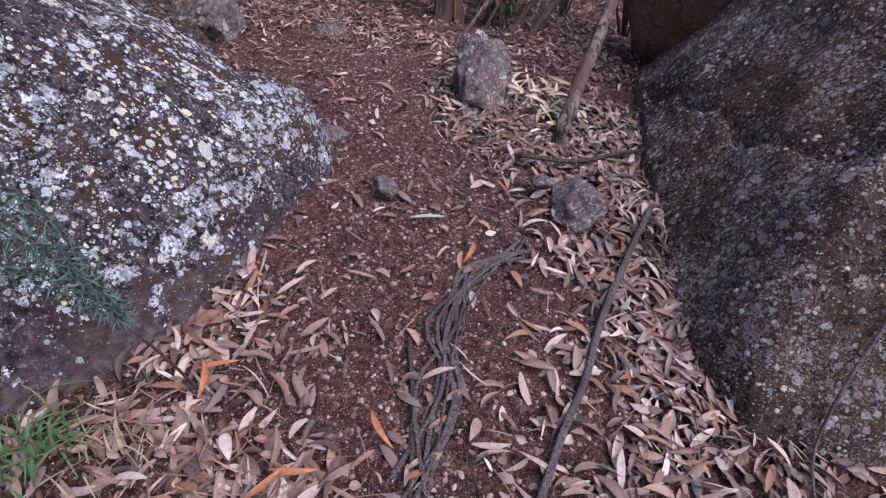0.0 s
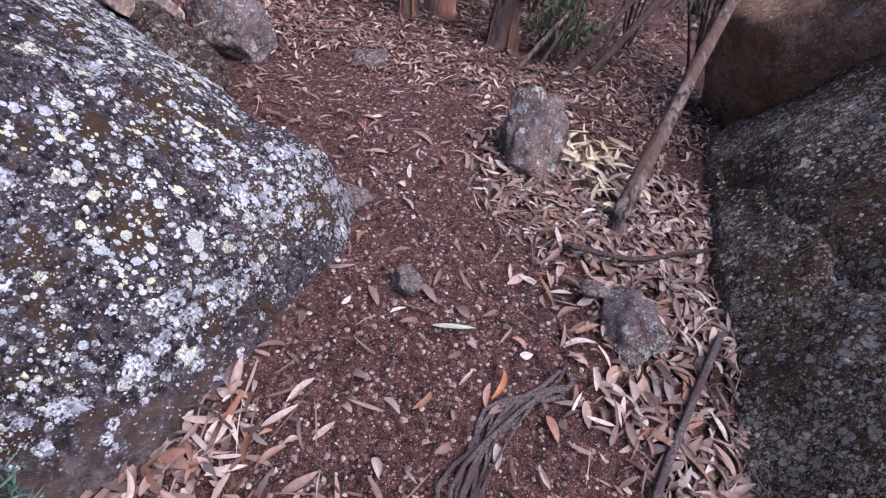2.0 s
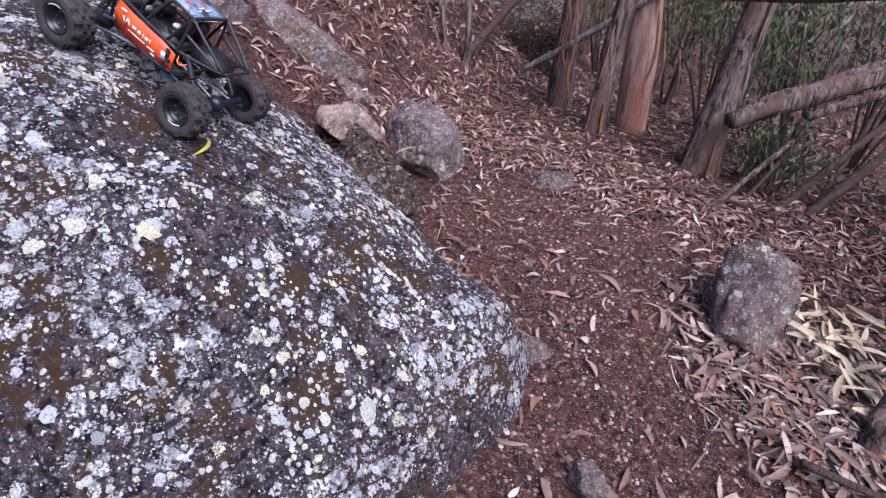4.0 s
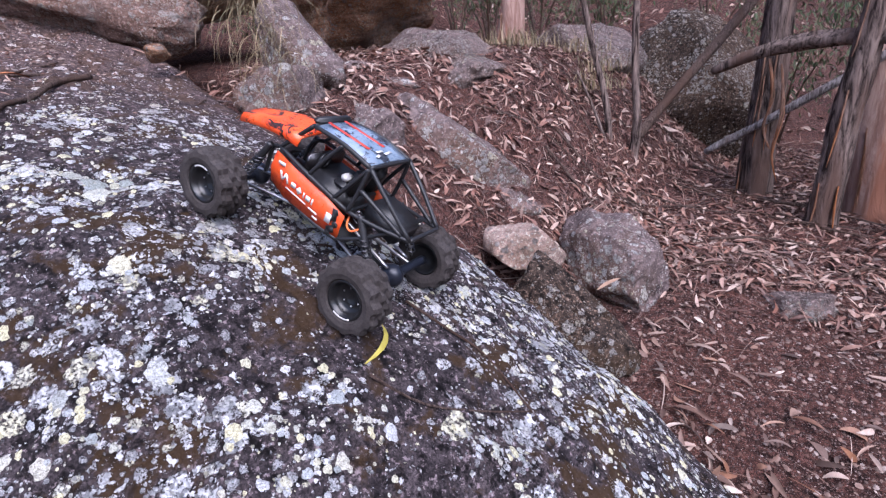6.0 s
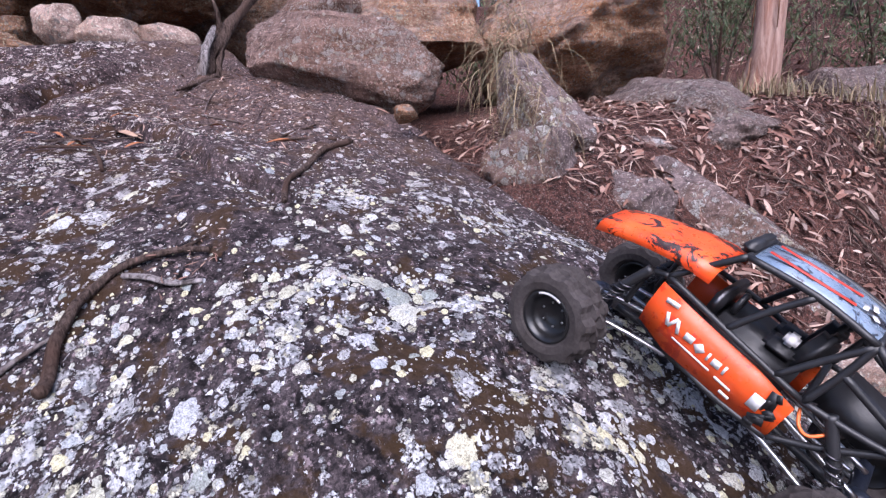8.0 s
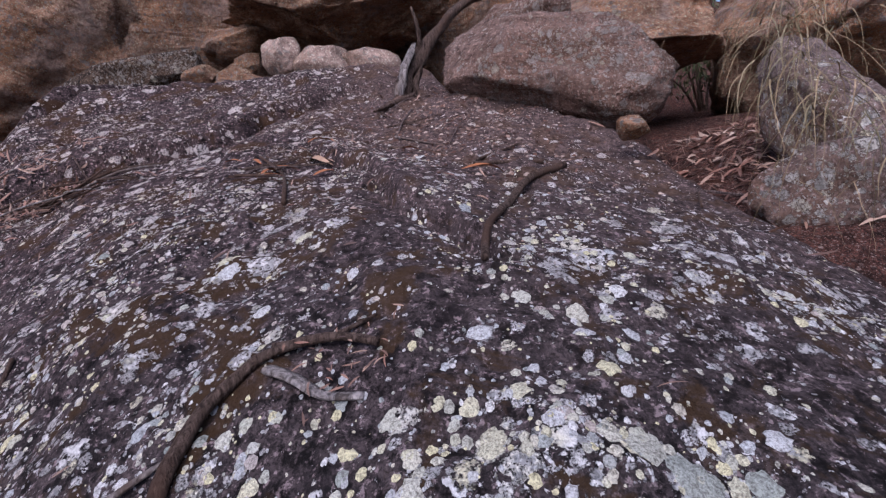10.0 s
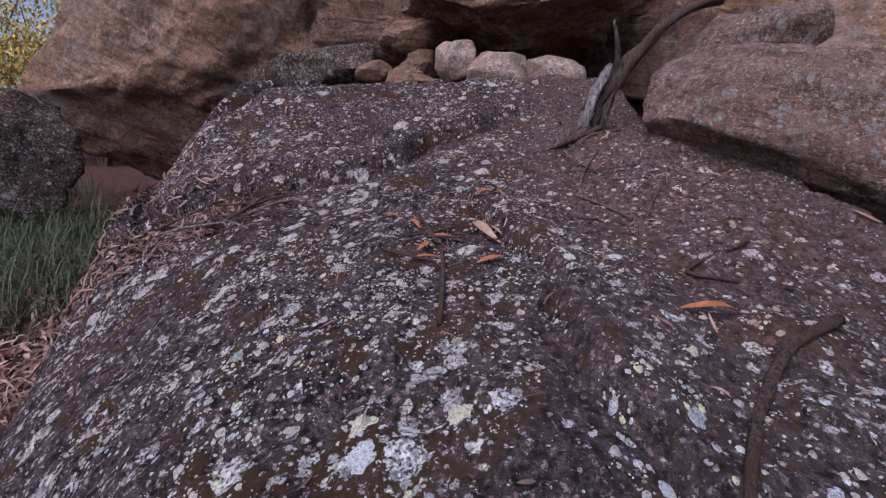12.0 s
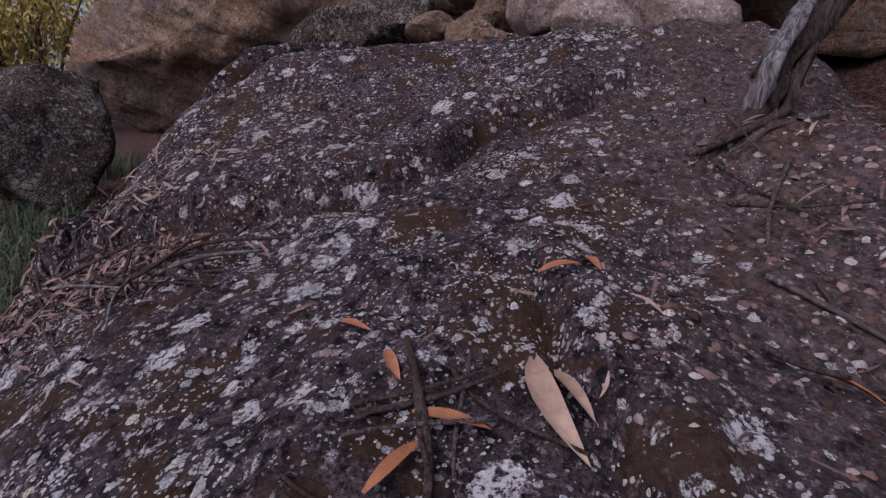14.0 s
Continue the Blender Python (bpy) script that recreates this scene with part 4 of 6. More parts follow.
stick("twig", [(1.34, 1.08), (1.2, 0.95), (1.13, 0.86), (1.08, 0.74)], 0.006, mat_strip, "crooked grey twig on the litter by the boulder", "stick", lambda x, y: max(ground_h(x, y), side_rock_h(x, y)), 0.03, 37)
stick("stick", [(-0.62, 1.0), (-0.50, 1.08), (-0.40, 1.06)], 0.006, mat_stick, "short dark stick at the foot of the dome", "stick", None, 0.02, 25)
for k in range(46):
    x, y, a = rnd.uniform(-0.7, 1.0), rnd.uniform(0.5, 2.5), rnd.uniform(0, math.pi)
    length = rnd.uniform(0.06, 0.2)
    if rock_h(x, y) > ground_h(x, y) - 0.05:
        continue
    stick("twig", [(x, y), (x + math.cos(a) * length / 2, y + math.sin(a) * length / 2 + 0.01), (x + math.cos(a) * length, y + math.sin(a) * length)], rnd.uniform(0.002, 0.004), mat_stick, "thin dry brown twig in the leaf litter", "stick", top_h, 0.008, 60 + k)["group"] = "twigs in the litter"
for k in range(60):
    x, y, a = rnd.uniform(-2.6, 0.6), rnd.uniform(2.9, 4.8), rnd.gauss(0.5, 0.5)
    length = rnd.uniform(0.2, 0.6)
    stick("twig", [(x, y), (x + math.cos(a) * length / 2, y + math.sin(a) * length / 2 + 0.02), (x + math.cos(a) * length, y + math.sin(a) * length)], rnd.uniform(0.003, 0.007), mat_stick, "fallen twig on the leafy bank", "stick", ground_h, 0.02, 160 + k)["group"] = "twigs on the bank"
# on the dome
stick("branch", [(-2.46, 1.51), (-2.375, 1.391), (-2.28, 1.309), (-2.19, 1.254), (-2.097, 1.205), (-2.0, 1.17)], 0.0095, mat_stick, "crooked dark branch lying on the dome", "branch", rock_h, 0.0, 26, 0.6)
stick("branch", [(-2.60, 1.52), (-2.62, 1.40), (-2.66, 1.35), (-2.775, 1.518)], 0.006, mat_stick, "thin forked twig on the dome", "branch", rock_h, 0.0, 96, 0.6)
stick("root", [(-1.77, 0.785), (-1.801, 0.791), (-1.845, 0.805), (-1.885, 0.83), (-1.915, 0.859), (-1.920, 0.888), (-1.908, 0.937), (-1.894, 0.975), (-1.865, 1.01)], 0.0095, mat_stick, "gnarled dark root snaking over the dome", "root", rock_h, 0.0, 27, 0.5)
stick("root", [(-1.905, 0.893), (-1.870, 0.925), (-1.841, 0.95), (-1.825, 0.99)], 0.009, mat_deadwood, "pale split root end on the dome", "root", rock_h, 0.0, 28, 0.8, 0.5)
stick("twig", [(-1.926, 0.898), (-1.912, 0.963), (-1.922, 1.018)], 0.004, mat_stick, "thin dark twig beside the root", "stick", rock_h, 0.0, 38)
stick("twig", [(-1.837, 0.73), (-1.845, 0.761), (-1.854, 0.797)], 0.005, mat_deadwood, "short pale twig below the root", "stick", rock_h, 0.0, 39)
stick("twig", [(-2.193, 0.492), (-2.105, 0.497), (-1.972, 0.574), (-1.9, 0.59)], 0.0035, mat_stick, "thin dark rootlet crossing the dome", "stick", rock_h, 0.0, 97)
stick("stick", [(-2.43, 0.878), (-2.51, 0.875), (-2.648, 0.865), (-2.75, 0.845), (-2.866, 0.786)], 0.0055, mat_stick, "long thin dark stick lying on the dome", "stick", rock_h, 0.002, 98, 0.6)
stick("twig", [(-3.074, 1.199), (-2.991, 1.28), (-2.932, 1.314)], 0.0045, mat_deadwood, "thin pale twig lying on the dome", "stick", rock_h, 0.002, 99)
stick("twig", [(-1.10, 1.37), (-1.04, 1.42), (-0.99, 1.50), (-0.95, 1.60)], 0.0025, mat_stick, "thin dark rootlet beside a yellow leaf", "stick", rock_h, 0.0, 95)
stick("twig", [(-1.20, 1.56), (-1.12, 1.58), (-1.06, 1.62), (-0.95, 1.60)], 0.003, mat_stick, "thin bent twig on the dome", "stick", rock_h, 0.0, 29)
for k, (x, y, a, l, r) in enumerate(((-2.9, 0.80, 0.9, 0.22, 0.006), (-2.80, 0.90, -1.2, 0.16, 0.005), (-2.86, 0.86, 0.2, 0.2, 0.004), (-2.70, 0.72, 1.4, 0.16, 0.003), (-3.07, 1.25, 0.4, 0.25, 0.005), (-2.95, 1.36, 2.7, 0.2, 0.004),
                                     (-3.45, 1.18, 0.5, 0.3, 0.006), (-3.38, 1.31, -0.4, 0.26, 0.007), (-3.55, 1.42, -1.0, 0.25, 0.006), (-3.3, 1.2, 1.2, 0.2, 0.005), (-3.6, 1.25, 0.1, 0.22, 0.004), (-2.5, 0.55, 0.6, 0.14, 0.003), (-2.62, 0.5, -0.3, 0.1, 0.003),
                                     (-3.2, 0.05, 1.2, 0.35, 0.007), (-3.15, -0.1, 0.9, 0.4, 0.006), (-3.25, -0.3, 1.1, 0.45, 0.01), (-3.3, 0.1, 0.3, 0.25, 0.005), (-3.1, 0.2, 2.0, 0.2, 0.004), (-2.3, 1.75, 2.5, 0.3, 0.005), (-2.55, 1.95, 0.6, 0.3, 0.006))):
    stick("stick", [(x, y), (x + math.cos(a) * l / 2 + 0.014, y + math.sin(a) * l / 2 - 0.012), (x + math.cos(a) * l, y + math.sin(a) * l + 0.01)], r * 0.62, mat_strip if k % 3 else mat_stick, "dry brown stick lying on the dome", "stick", top_h, 0.002, 300 + k)["group"] = "sticks on the dome"


for k in range(34):
    f, a = rnd.random(), rnd.gauss(1.15, 0.45)
    x, y, length = -3.42 + 0.34 * f + rnd.gauss(0, 0.06), -0.62 + 0.82 * f + rnd.gauss(0, 0.06), rnd.uniform(0.10, 0.34)
    stick("twig", [(x, y), (x + math.cos(a) * length / 2 + 0.012, y + math.sin(a) * length / 2), (x + math.cos(a) * length, y + math.sin(a) * length)], rnd.uniform(0.0025, 0.006), mat_deadwood if k % 5 == 0 else mat_stick, "dry twig in a drift on the dome's edge", "stick", top_h, 0.006 + 0.02 * rnd.random(), 500 + k)["group"] = "twig drift on the dome"


def big_leaf(x, y, turn, length, width, material, label, height=rock_h, bend=0.08, sickle=0.3, lift=0.004):
    verts, faces = [], []
    add_leaf(verts, faces, Matrix(), length, width, 0.3, bend, sickle)
    ob = new("fallen_leaf", from_lists("fallen_leaf", verts, faces, material))
    e = 0.02
    nrm = Vector((height(x - e, y) - height(x + e, y), height(x, y - e) - height(x, y + e), 2 * e)).normalized()
    ob.matrix_world = Matrix.Translation((x, y, height(x, y) + lift)) @ Vector((0, 0, 1)).rotation_difference(nrm).to_matrix().to_4x4() @ pose(0, 0, 0, 0, 0, turn)
    return tagged(ob, label, "leaf")


mat_yellow = plain("yellow_leaf", (0.42, 0.36, 0.07), 0.5, 0, 80, 0.2)
mat_tan = plain("tan_leaf", (0.36, 0.23, 0.155), 0.6, 0, 80, 0.25)
mat_rust = plain("rust_flake", (0.32, 0.115, 0.042), 0.7, 0, 80, 0.3)
big_leaf(-1.14, 1.44, 124, 0.11, 0.012, mat_yellow, "curved yellow leaf lying on the dome", rock_h, 0.05, 0.7)
def leaf_between(a, b, width, material, label, bend=0.05, sickle=0.3, group=""):
    """A leaf or flake on the dome from one place to another."""
    (ax, ay), (bx, by) = a, b
    ob = big_leaf((ax + bx) / 2, (ay + by) / 2, math.degrees(math.atan2(by - ay, bx - ax)), 1.05 * math.dist(a, b), width, material, label, rock_h, bend, sickle)
    ob["group"] = group
    return ob


leaf_between((-2.882, 0.916), (-2.752, 0.972), 0.034, mat_tan, "broad tan dead leaf lying on the dome", 0.06)
leaf_between((-2.888, 0.935), (-2.805, 0.985), 0.027, mat_tan, "short tan dead leaf tucked under another", 0.08, 0.1)
leaf_between((-2.443, 1.266), (-2.483, 1.376), 0.022, mat_rust, "rust-orange curled bark flake on the dome", 0.12)
for a, b, w in (((-2.783, 0.819), (-2.789, 0.894), 0.018), ((-2.69, 0.812), (-2.76, 0.838), 0.018), ((-2.898, 0.688), (-2.886, 0.734), 0.014), ((-2.848, 0.768), (-2.815, 0.793), 0.016), ((-3.08, 0.968), (-3.045, 0.992), 0.026), ((-3.013, 0.918), (-3.04, 0.97), 0.02), ((-2.642, 0.801), (-2.66, 0.868), 0.014), ((-2.653, 0.937), (-2.69, 0.991), 0.016), ((-2.912, 1.189), (-2.87, 1.25), 0.016), ((-3.25, 0.17), (-3.21, 0.23), 0.03)):
    leaf_between(a, b, w, mat_rust, "rust-orange flake of bark lying on the dome", 0.1, 0.2, "bark flakes on the dome")
for a, b, rr in (((-2.766, 0.767), (-2.846, 0.904), 0.004), ((-2.822, 0.81), (-2.713, 0.855), 0.004), ((-2.753, 0.744), (-2.764, 0.786), 0.003), ((-2.669, 0.749), (-2.624, 0.853), 0.004), ((-2.775, 0.758), (-2.849, 0.892), 0.003), ((-2.943, 1.161), (-2.893, 1.221), 0.005)):
    stick("twig", [a, ((a[0] + b[0]) / 2 + 0.004, (a[1] + b[1]) / 2), b], rr, mat_stick, "thin brown twig lying on the dome", "twig", rock_h, 0.004, 60)["group"] = "twigs on the dome"
for x, y, a in ((-0.41, 0.835, 30), (-0.43, 0.80, 110), (-0.15, 0.61, 10), (-0.2, 0.58, 50), (0.02, 0.72, -50), (0.22, 1.36, 80)):
    big_leaf(x, y, a, 0.11, 0.02, mat_rust, "orange-brown dead leaf on the litter", ground_h, 0.15, 0.5, 0.03)["group"] = "orange leaves on the litter"
big_leaf(0.06, 1.50, 10, 0.13, 0.024, plain("grey_green_leaf", (0.33, 0.34, 0.25), 0.6), "grey-green gum leaf on the track", ground_h, 0.06, 0.3, 0.02)
big_leaf(-1.10, 2.33, 80, 0.13, 0.024, mat_tan, "pale leaf lying against the lichened block", lambda x, y: 0.62, 0.05, 0.2, 0.02)


def tree(name, points, radii, material, label, limbs=(), sides=14):
    root_ = tagged(new(name), label, "tree")
    root_.location = points[0]
    base = Vector(points[0])
    part("trunk", tube([Vector(p) - base for p in points], radii, sides, 0.3, int(abs(base.x * 100))), material, root_)
    if name == "tree":
        # loose strips of bark against the trunk
        strips = random.Random(int(abs(base.y * 100)))
        for _ in range(4):
            k = strips.randrange(0, min(3, len(points) - 1))
            a, b = Vector(points[k]) - base, Vector(points[k + 1]) - base
            turn, r0, r1 = strips.uniform(3.6, 5.8), radii[k] * 1.02, radii[k + 1] * 1.02
            side = Vector((math.cos(turn), math.sin(turn), 0))
            f0, f1 = strips.uniform(0.0, 0.3), strips.uniform(0.7, 1.0)
            line = [a.lerp(b, f) + side * ((r0 * (1 - f) + r1 * f) + o) for f, o in ((f0, 0.012), ((f0 + f1) / 2, 0.0), (f1, 0.004))]
            part("bark_strip", tube(line, [0.006, 0.016, 0.008], 7, 0.6, k, None, 0.35), mat_peel, root_, "peeling orange-brown bark strip")
    for line, rr in limbs:
        part("branch", tube([Vector(p) - base for p in line], rr, 7, 0.25, 3), material, root_)
    return root_


tree("sapling", [(0.58, 2.17, 0.03), (0.61, 2.23, 0.17), (0.71, 2.43, 0.36), (0.85, 2.71, 0.63), (1.07, 3.13, 1.03), (1.30, 3.53, 1.63), (1.40, 3.73, 2.63)], [0.04, 0.034, 0.03, 0.028, 0.026, 0.024, 0.02], mat_bark, "slender leaning brown sapling between boulders")
tree("tree", [(-1.05, 4.30, 0.35), (-1.04, 4.30, 0.80), (-1.02, 4.32, 1.35), (-1.00, 4.35, 2.45), (-0.95, 4.40, 4.55)], [0.10, 0.085, 0.07, 0.062, 0.05], mat_bark, "grey stringy-barked gum trunk on the slope")
tree("tree", [(-0.69, 3.94, 0.40), (-0.68, 3.93, 0.75), (-0.64, 3.93, 1.15), (-0.60, 3.92, 1.55), (-0.41, 4.00, 3.55)], [0.075, 0.06, 0.055, 0.05, 0.04], mat_bark, "slim grey gum trunk leaning on the slope")
tree("tree", [(-0.52, 4.27, 0.40), (-0.54, 4.28, 1.00), (-0.59, 4.30, 1.70), (-0.61, 4.35, 4.60)], [0.11, 0.09, 0.085, 0.07], mat_pink, "pale orange smooth-barked gum trunk")
tree("tree", [(-0.05, 3.85, 0.30), (-0.03, 3.88, 0.60), (0.01, 3.94, 0.95), (0.05, 4.04, 1.35), (0.13, 4.20, 2.65)], [0.12, 0.095, 0.078, 0.068, 0.055], mat_bark, "leaning grey gum trunk with flared base")
tree("tree", [(-2.62, 4.15, 1.25), (-2.60, 4.18, 1.5), (-2.58, 4.2, 1.8), (-2.55, 4.3, 3.6)], [0.12, 0.09, 0.075, 0.06], mat_pink, "pink-barked gum trunk with a split foot",
     [(((-2.75, 4.12, 1.25), (-2.68, 4.16, 1.5), (-2.6, 4.2, 1.85)), (0.05, 0.045, 0.04))])
tree("sapling", [(-1.69, 3.75, 0.80), (-1.71, 3.74, 1.10), (-1.80, 3.70, 1.50), (-1.85, 3.67, 1.90), (-1.87, 3.65, 3.00)], [0.02, 0.018, 0.016, 0.014, 0.01], mat_bark, "thin grey sapling on the leafy bank")
tree("sapling", [(-1.61, 3.87, 0.70), (-1.59, 3.88, 1.00), (-1.62, 3.89, 1.50), (-1.61, 3.91, 3.00)], [0.03, 0.024, 0.018, 0.012], mat_bark, "thin forked sapling on the leafy bank", [(((-1.66, 3.71, 0.8), (-1.74, 3.68, 1.05), (-1.85, 3.66, 1.3)), (0.01, 0.008, 0.005))])
tagged(mesh_object("fallen_log", tube([(-1.27, 4.10, 1.24), (-0.92, 4.03, 1.34), (-0.47, 3.90, 1.33), (-0.02, 3.80, 1.30), (0.68, 3.50, 1.34), (1.68, 3.20, 1.54)], [0.02, 0.036, 0.04, 0.043, 0.05, 0.06], 12, 0.5, 4), mat_bark), "grey fallen log propped across the trunks", "log")
tagged(mesh_object("fallen_branch", tube([(-1.30, 4.22, 0.79), (-1.05, 4.20, 0.94), (-0.70, 4.20, 1.16), (-0.48, 4.19, 1.31)], [0.02, 0.022, 0.02, 0.02], 8, 0.3, 5), mat_deadwood), "pale bare branch leaning on the trunks", "branch")
tagged(mesh_object("fallen_branch", tube([(-1.68, 3.94, 0.80), (-1.55, 4.15, 1.05), (-1.35, 4.50, 1.40), (-1.05, 4.95, 1.90)], [0.025, 0.027, 0.028, 0.03], 8, 0.3, 6), mat_stick), "dark bare branch leaning through the saplings", "branch")
tagged(mesh_object("fallen_log", tube([(0.04, 3.66, 0.70), (0.28, 3.88, 0.79), (0.52, 4.10, 0.88), (1.1, 4.45, 1.1), (1.9, 4.9, 1.4)], [0.045, 0.055, 0.058, 0.066, 0.075], 14, 0.5, 14), mat_bark), "thick grey fallen log with a broken end", "log")
for k, (a, b, r) in enumerate((((0.33, 3.60, 0.24), (0.85, 4.10, 0.83), 0.024), ((0.48, 3.65, 0.22), (1.1, 4.30, 0.92), 0.028), ((0.02, 3.36, 0.26), (0.36, 3.74, 0.64), 0.018), ((0.40, 3.95, 0.72), (1.1, 4.30, 0.98), 0.026), ((0.55, 3.80, 0.25), (0.75, 4.25, 0.86), 0.015), ((0.18, 3.55, 0.28), (0.50, 4.02, 0.80), 0.012))):
    tagged(mesh_object("fallen_branch", tube([a, (Vector(a) + Vector(b)) / 2 + Vector((0.02, 0, 0.03)), b], [r, r * 0.9, r * 0.6], 8, 0.4, 70 + k), mat_bark if k in (2, 3) else mat_stick), "weathered fallen branch in a tangled pile", "branch", "pile of fallen branches")
# hanging shreds of orange bark
for k, (p, l) in enumerate((((-1.0, 4.05, 1.28), 0.45), ((-0.95, 4.06, 1.25), 0.6), ((-0.45, 3.95, 1.2), 0.55), ((-0.40, 4.0, 1.1), 0.5), ((-0.3, 4.0, 1.0), 0.45))):
    p = Vector(p)
    tagged(mesh_object("bark_strip", tube([p, p + Vector((0.03, 0.0, -l * 0.4)), p + Vector((0.0, 0.03, -l * 0.75)), p + Vector((0.04, 0.02, -l))], [0.016, 0.03, 0.02, 0.006], 7, 0.9, k, None, 0.3), mat_peel), "hanging shred of orange bark", "bark", "hanging bark shreds")
# a dead gnarled stem leaning up past the long boulder
stump = tagged(new("dead_stump"), "gnarled grey dead stem with a silvery split face", "stump")
stump.location = (-3.616, 1.319, 1.695)
for line, rr, flat, kind in ((((0.24, -0.16, -0.12), (0.12, -0.08, -0.04), (0.03, -0.01, 0.0), (-0.02, 0.03, 0.10), (-0.07, 0.10, 0.20), (-0.12, 0.2, 0.32), (-0.22, 0.36, 0.46), (-0.34, 0.56, 0.56)), (0.009, 0.013, 0.019, 0.026, 0.028, 0.024, 0.02, 0.017), 1.0, "stem"),
                             (((0.045, -0.035, -0.02), (0.032, -0.018, 0.06), (-0.006, 0.032, 0.17), (-0.045, 0.07, 0.24)), (0.012, 0.026, 0.026, 0.012), 0.5, "split_face"),
                             (((0.02, 0.04, -0.06), (0.0, 0.05, 0.04), (-0.04, 0.09, 0.14)), (0.012, 0.014, 0.01), 1.0, "root"),
                             (((-0.02, -0.03, -0.06), (-0.02, 0.0, 0.04), (-0.05, 0.06, 0.14)), (0.012, 0.014, 0.01), 1.0, "root"),
                             (((-0.07, 0.10, 0.20), (-0.04, 0.09, 0.30), (-0.06, 0.07, 0.40)), (0.012, 0.008, 0.004), 1.0, "branch")):
    part(kind, tube(line, rr, 10, 1.1, len(line) * 7, None, flat), mat_deadwood if kind == "split_face" else mat_stick, stump, "silvery split wood" if kind == "split_face" else "")
stick("branch", [(-3.55, 1.35), (-3.46, 1.24), (-3.40, 1.16)], 0.011, mat_stick, "dark fallen limb below the dead stump", "branch", rock_h, 0.01, 90)


# ---- plants ----
def tuft(name, x, y, height, blades, length, material, label, droop=0.5, seed=0, spread_=0.05, base_z=None, hang=False, wide=1.0):
    rnd_ = random.Random(seed)
    verts, faces = [], []
    z0 = base_z if base_z is not None else height(x, y)
    for _ in range(blades):
        a, l = rnd_.uniform(0, 6.28), length * rnd_.uniform(0.5, 1.1)
        bx, by = x + rnd_.gauss(0, spread_), y + rnd_.gauss(0, spread_)
        lean = rnd_.uniform(0.15, 1.0) * droop
        w = wide * (0.0018 + 0.0022 * rnd_.random())
        side = Vector((-math.sin(a), math.cos(a), 0)) * w
        base = len(verts)
        for i in range(5):
            f = i / 4
            out_ = l * lean * f**1.5
            up_ = l * (f - (0.5 + lean) * f * f * 0.7) if not hang else -l * f
            p = Vector((bx + math.cos(a) * out_, by + math.sin(a) * out_, z0 + up_ + (0.09 * math.sin(3 * f) if hang else 0)))
            s = side * (1 - 0.85 * f)
            verts.extend((p - s, p + s))
        faces.extend((base + 2 * i, base + 2 * i + 1, base + 2 * i + 3, base + 2 * i + 2) for i in range(4))
    ob = new(name, from_lists(name, verts, faces, material))
    return tagged(ob, label, "grass", kind="stuff")


mat_lush = leaf_material("lush_grass_blade", [(0.03, 0.085, 0.025), (0.045, 0.12, 0.03), (0.07, 0.14, 0.04), (0.14, 0.12, 0.06)])
tuft("grass_tuft", -0.70, 0.56, ground_h, 70, 0.22, mat_lush, "broad-bladed green grass tuft at the foot of the dome", 0.9, 1, 0.05, None, False, 2.0)
tuft("grass_tuft", -0.56, 0.62, ground_h, 60, 0.16, mat_straw, "drying grass tuft at the foot of the dome", 0.9, 2, 0.04)
for k, (x, y, n_, l) in enumerate(((-4.25, -1.45, 300, 0.5), (-4.0, -1.2, 260, 0.45), (-4.6, -1.6, 300, 0.55), (-3.85, -1.6, 260, 0.5), (-4.75, -1.25, 120, 0.6), (-4.3, -0.95, 80, 0.35), (-3.75, -0.9, 220, 0.4), (-3.5, -1.05, 200, 0.4), (-4.05, -0.8, 160, 0.35), (-4.4, -1.9, 300, 0.55), (-4.1, -1.9, 260, 0.5), (-4.9, -1.45, 260, 0.55), (-3.7, -1.25, 240, 0.45), (-4.55, -1.05, 220, 0.45), (-4.46, -2.1, 260, 0.5), (-5.3, -2.9, 300, 0.6), (-5.7, -3.2, 300, 0.6), (-5.2, -3.3, 300, 0.6), (-6.1, -3.5, 300, 0.7), (-5.9, -2.9, 260, 0.6), (-6.6, -4.0, 300, 0.8), (-6.0, -4.2, 300, 0.8))):
    tuft("grass_tuft", x, y, ground_h, n_, l, mat_grass if k != 4 else mat_straw, "long dark drooping grass clump in the gully", 0.95, 10 + k, 0.13)["group"] = "grass clumps in the gully"
# straw hanging from the bank beside the upright stone
def hanging(x, y, z, count, seed):
    rnd_ = random.Random(seed)
    verts, faces = [], []
    for _ in range(count):
        p = Vector((x + rnd_.gauss(0, 0.05), y + rnd_.gauss(0, 0.05), z + rnd_.gauss(0, 0.07)))
        v = Vector((rnd_.gauss(0.25, 0.5), rnd_.gauss(-0.25, 0.5), rnd_.uniform(-0.2, 0.8)))
        w = rnd_.uniform(0.0008, 0.0020)
        step, base = rnd_.uniform(0.014, 0.034), len(verts)
        side = Vector((rnd_.gauss(0, 1), rnd_.gauss(0, 1), 0.2)).normalized() * w
        for i in range(9):
            verts.extend((p - side * (1 - i / 9), p + side * (1 - i / 9)))
            v += Vector((rnd_.gauss(0, 0.12), rnd_.gauss(0, 0.12), -0.35))
            v = v.normalized()
            p = p + v * step
        faces.extend((base + 2 * i, base + 2 * i + 1, base + 2 * i + 3, base + 2 * i + 2) for i in range(8))
    return tagged(new("hanging_grass", from_lists("hanging_grass", verts, faces, mat_straw)), "clump of straw-coloured grass hanging down the bank", "grass", "hanging grass clumps", "stuff")


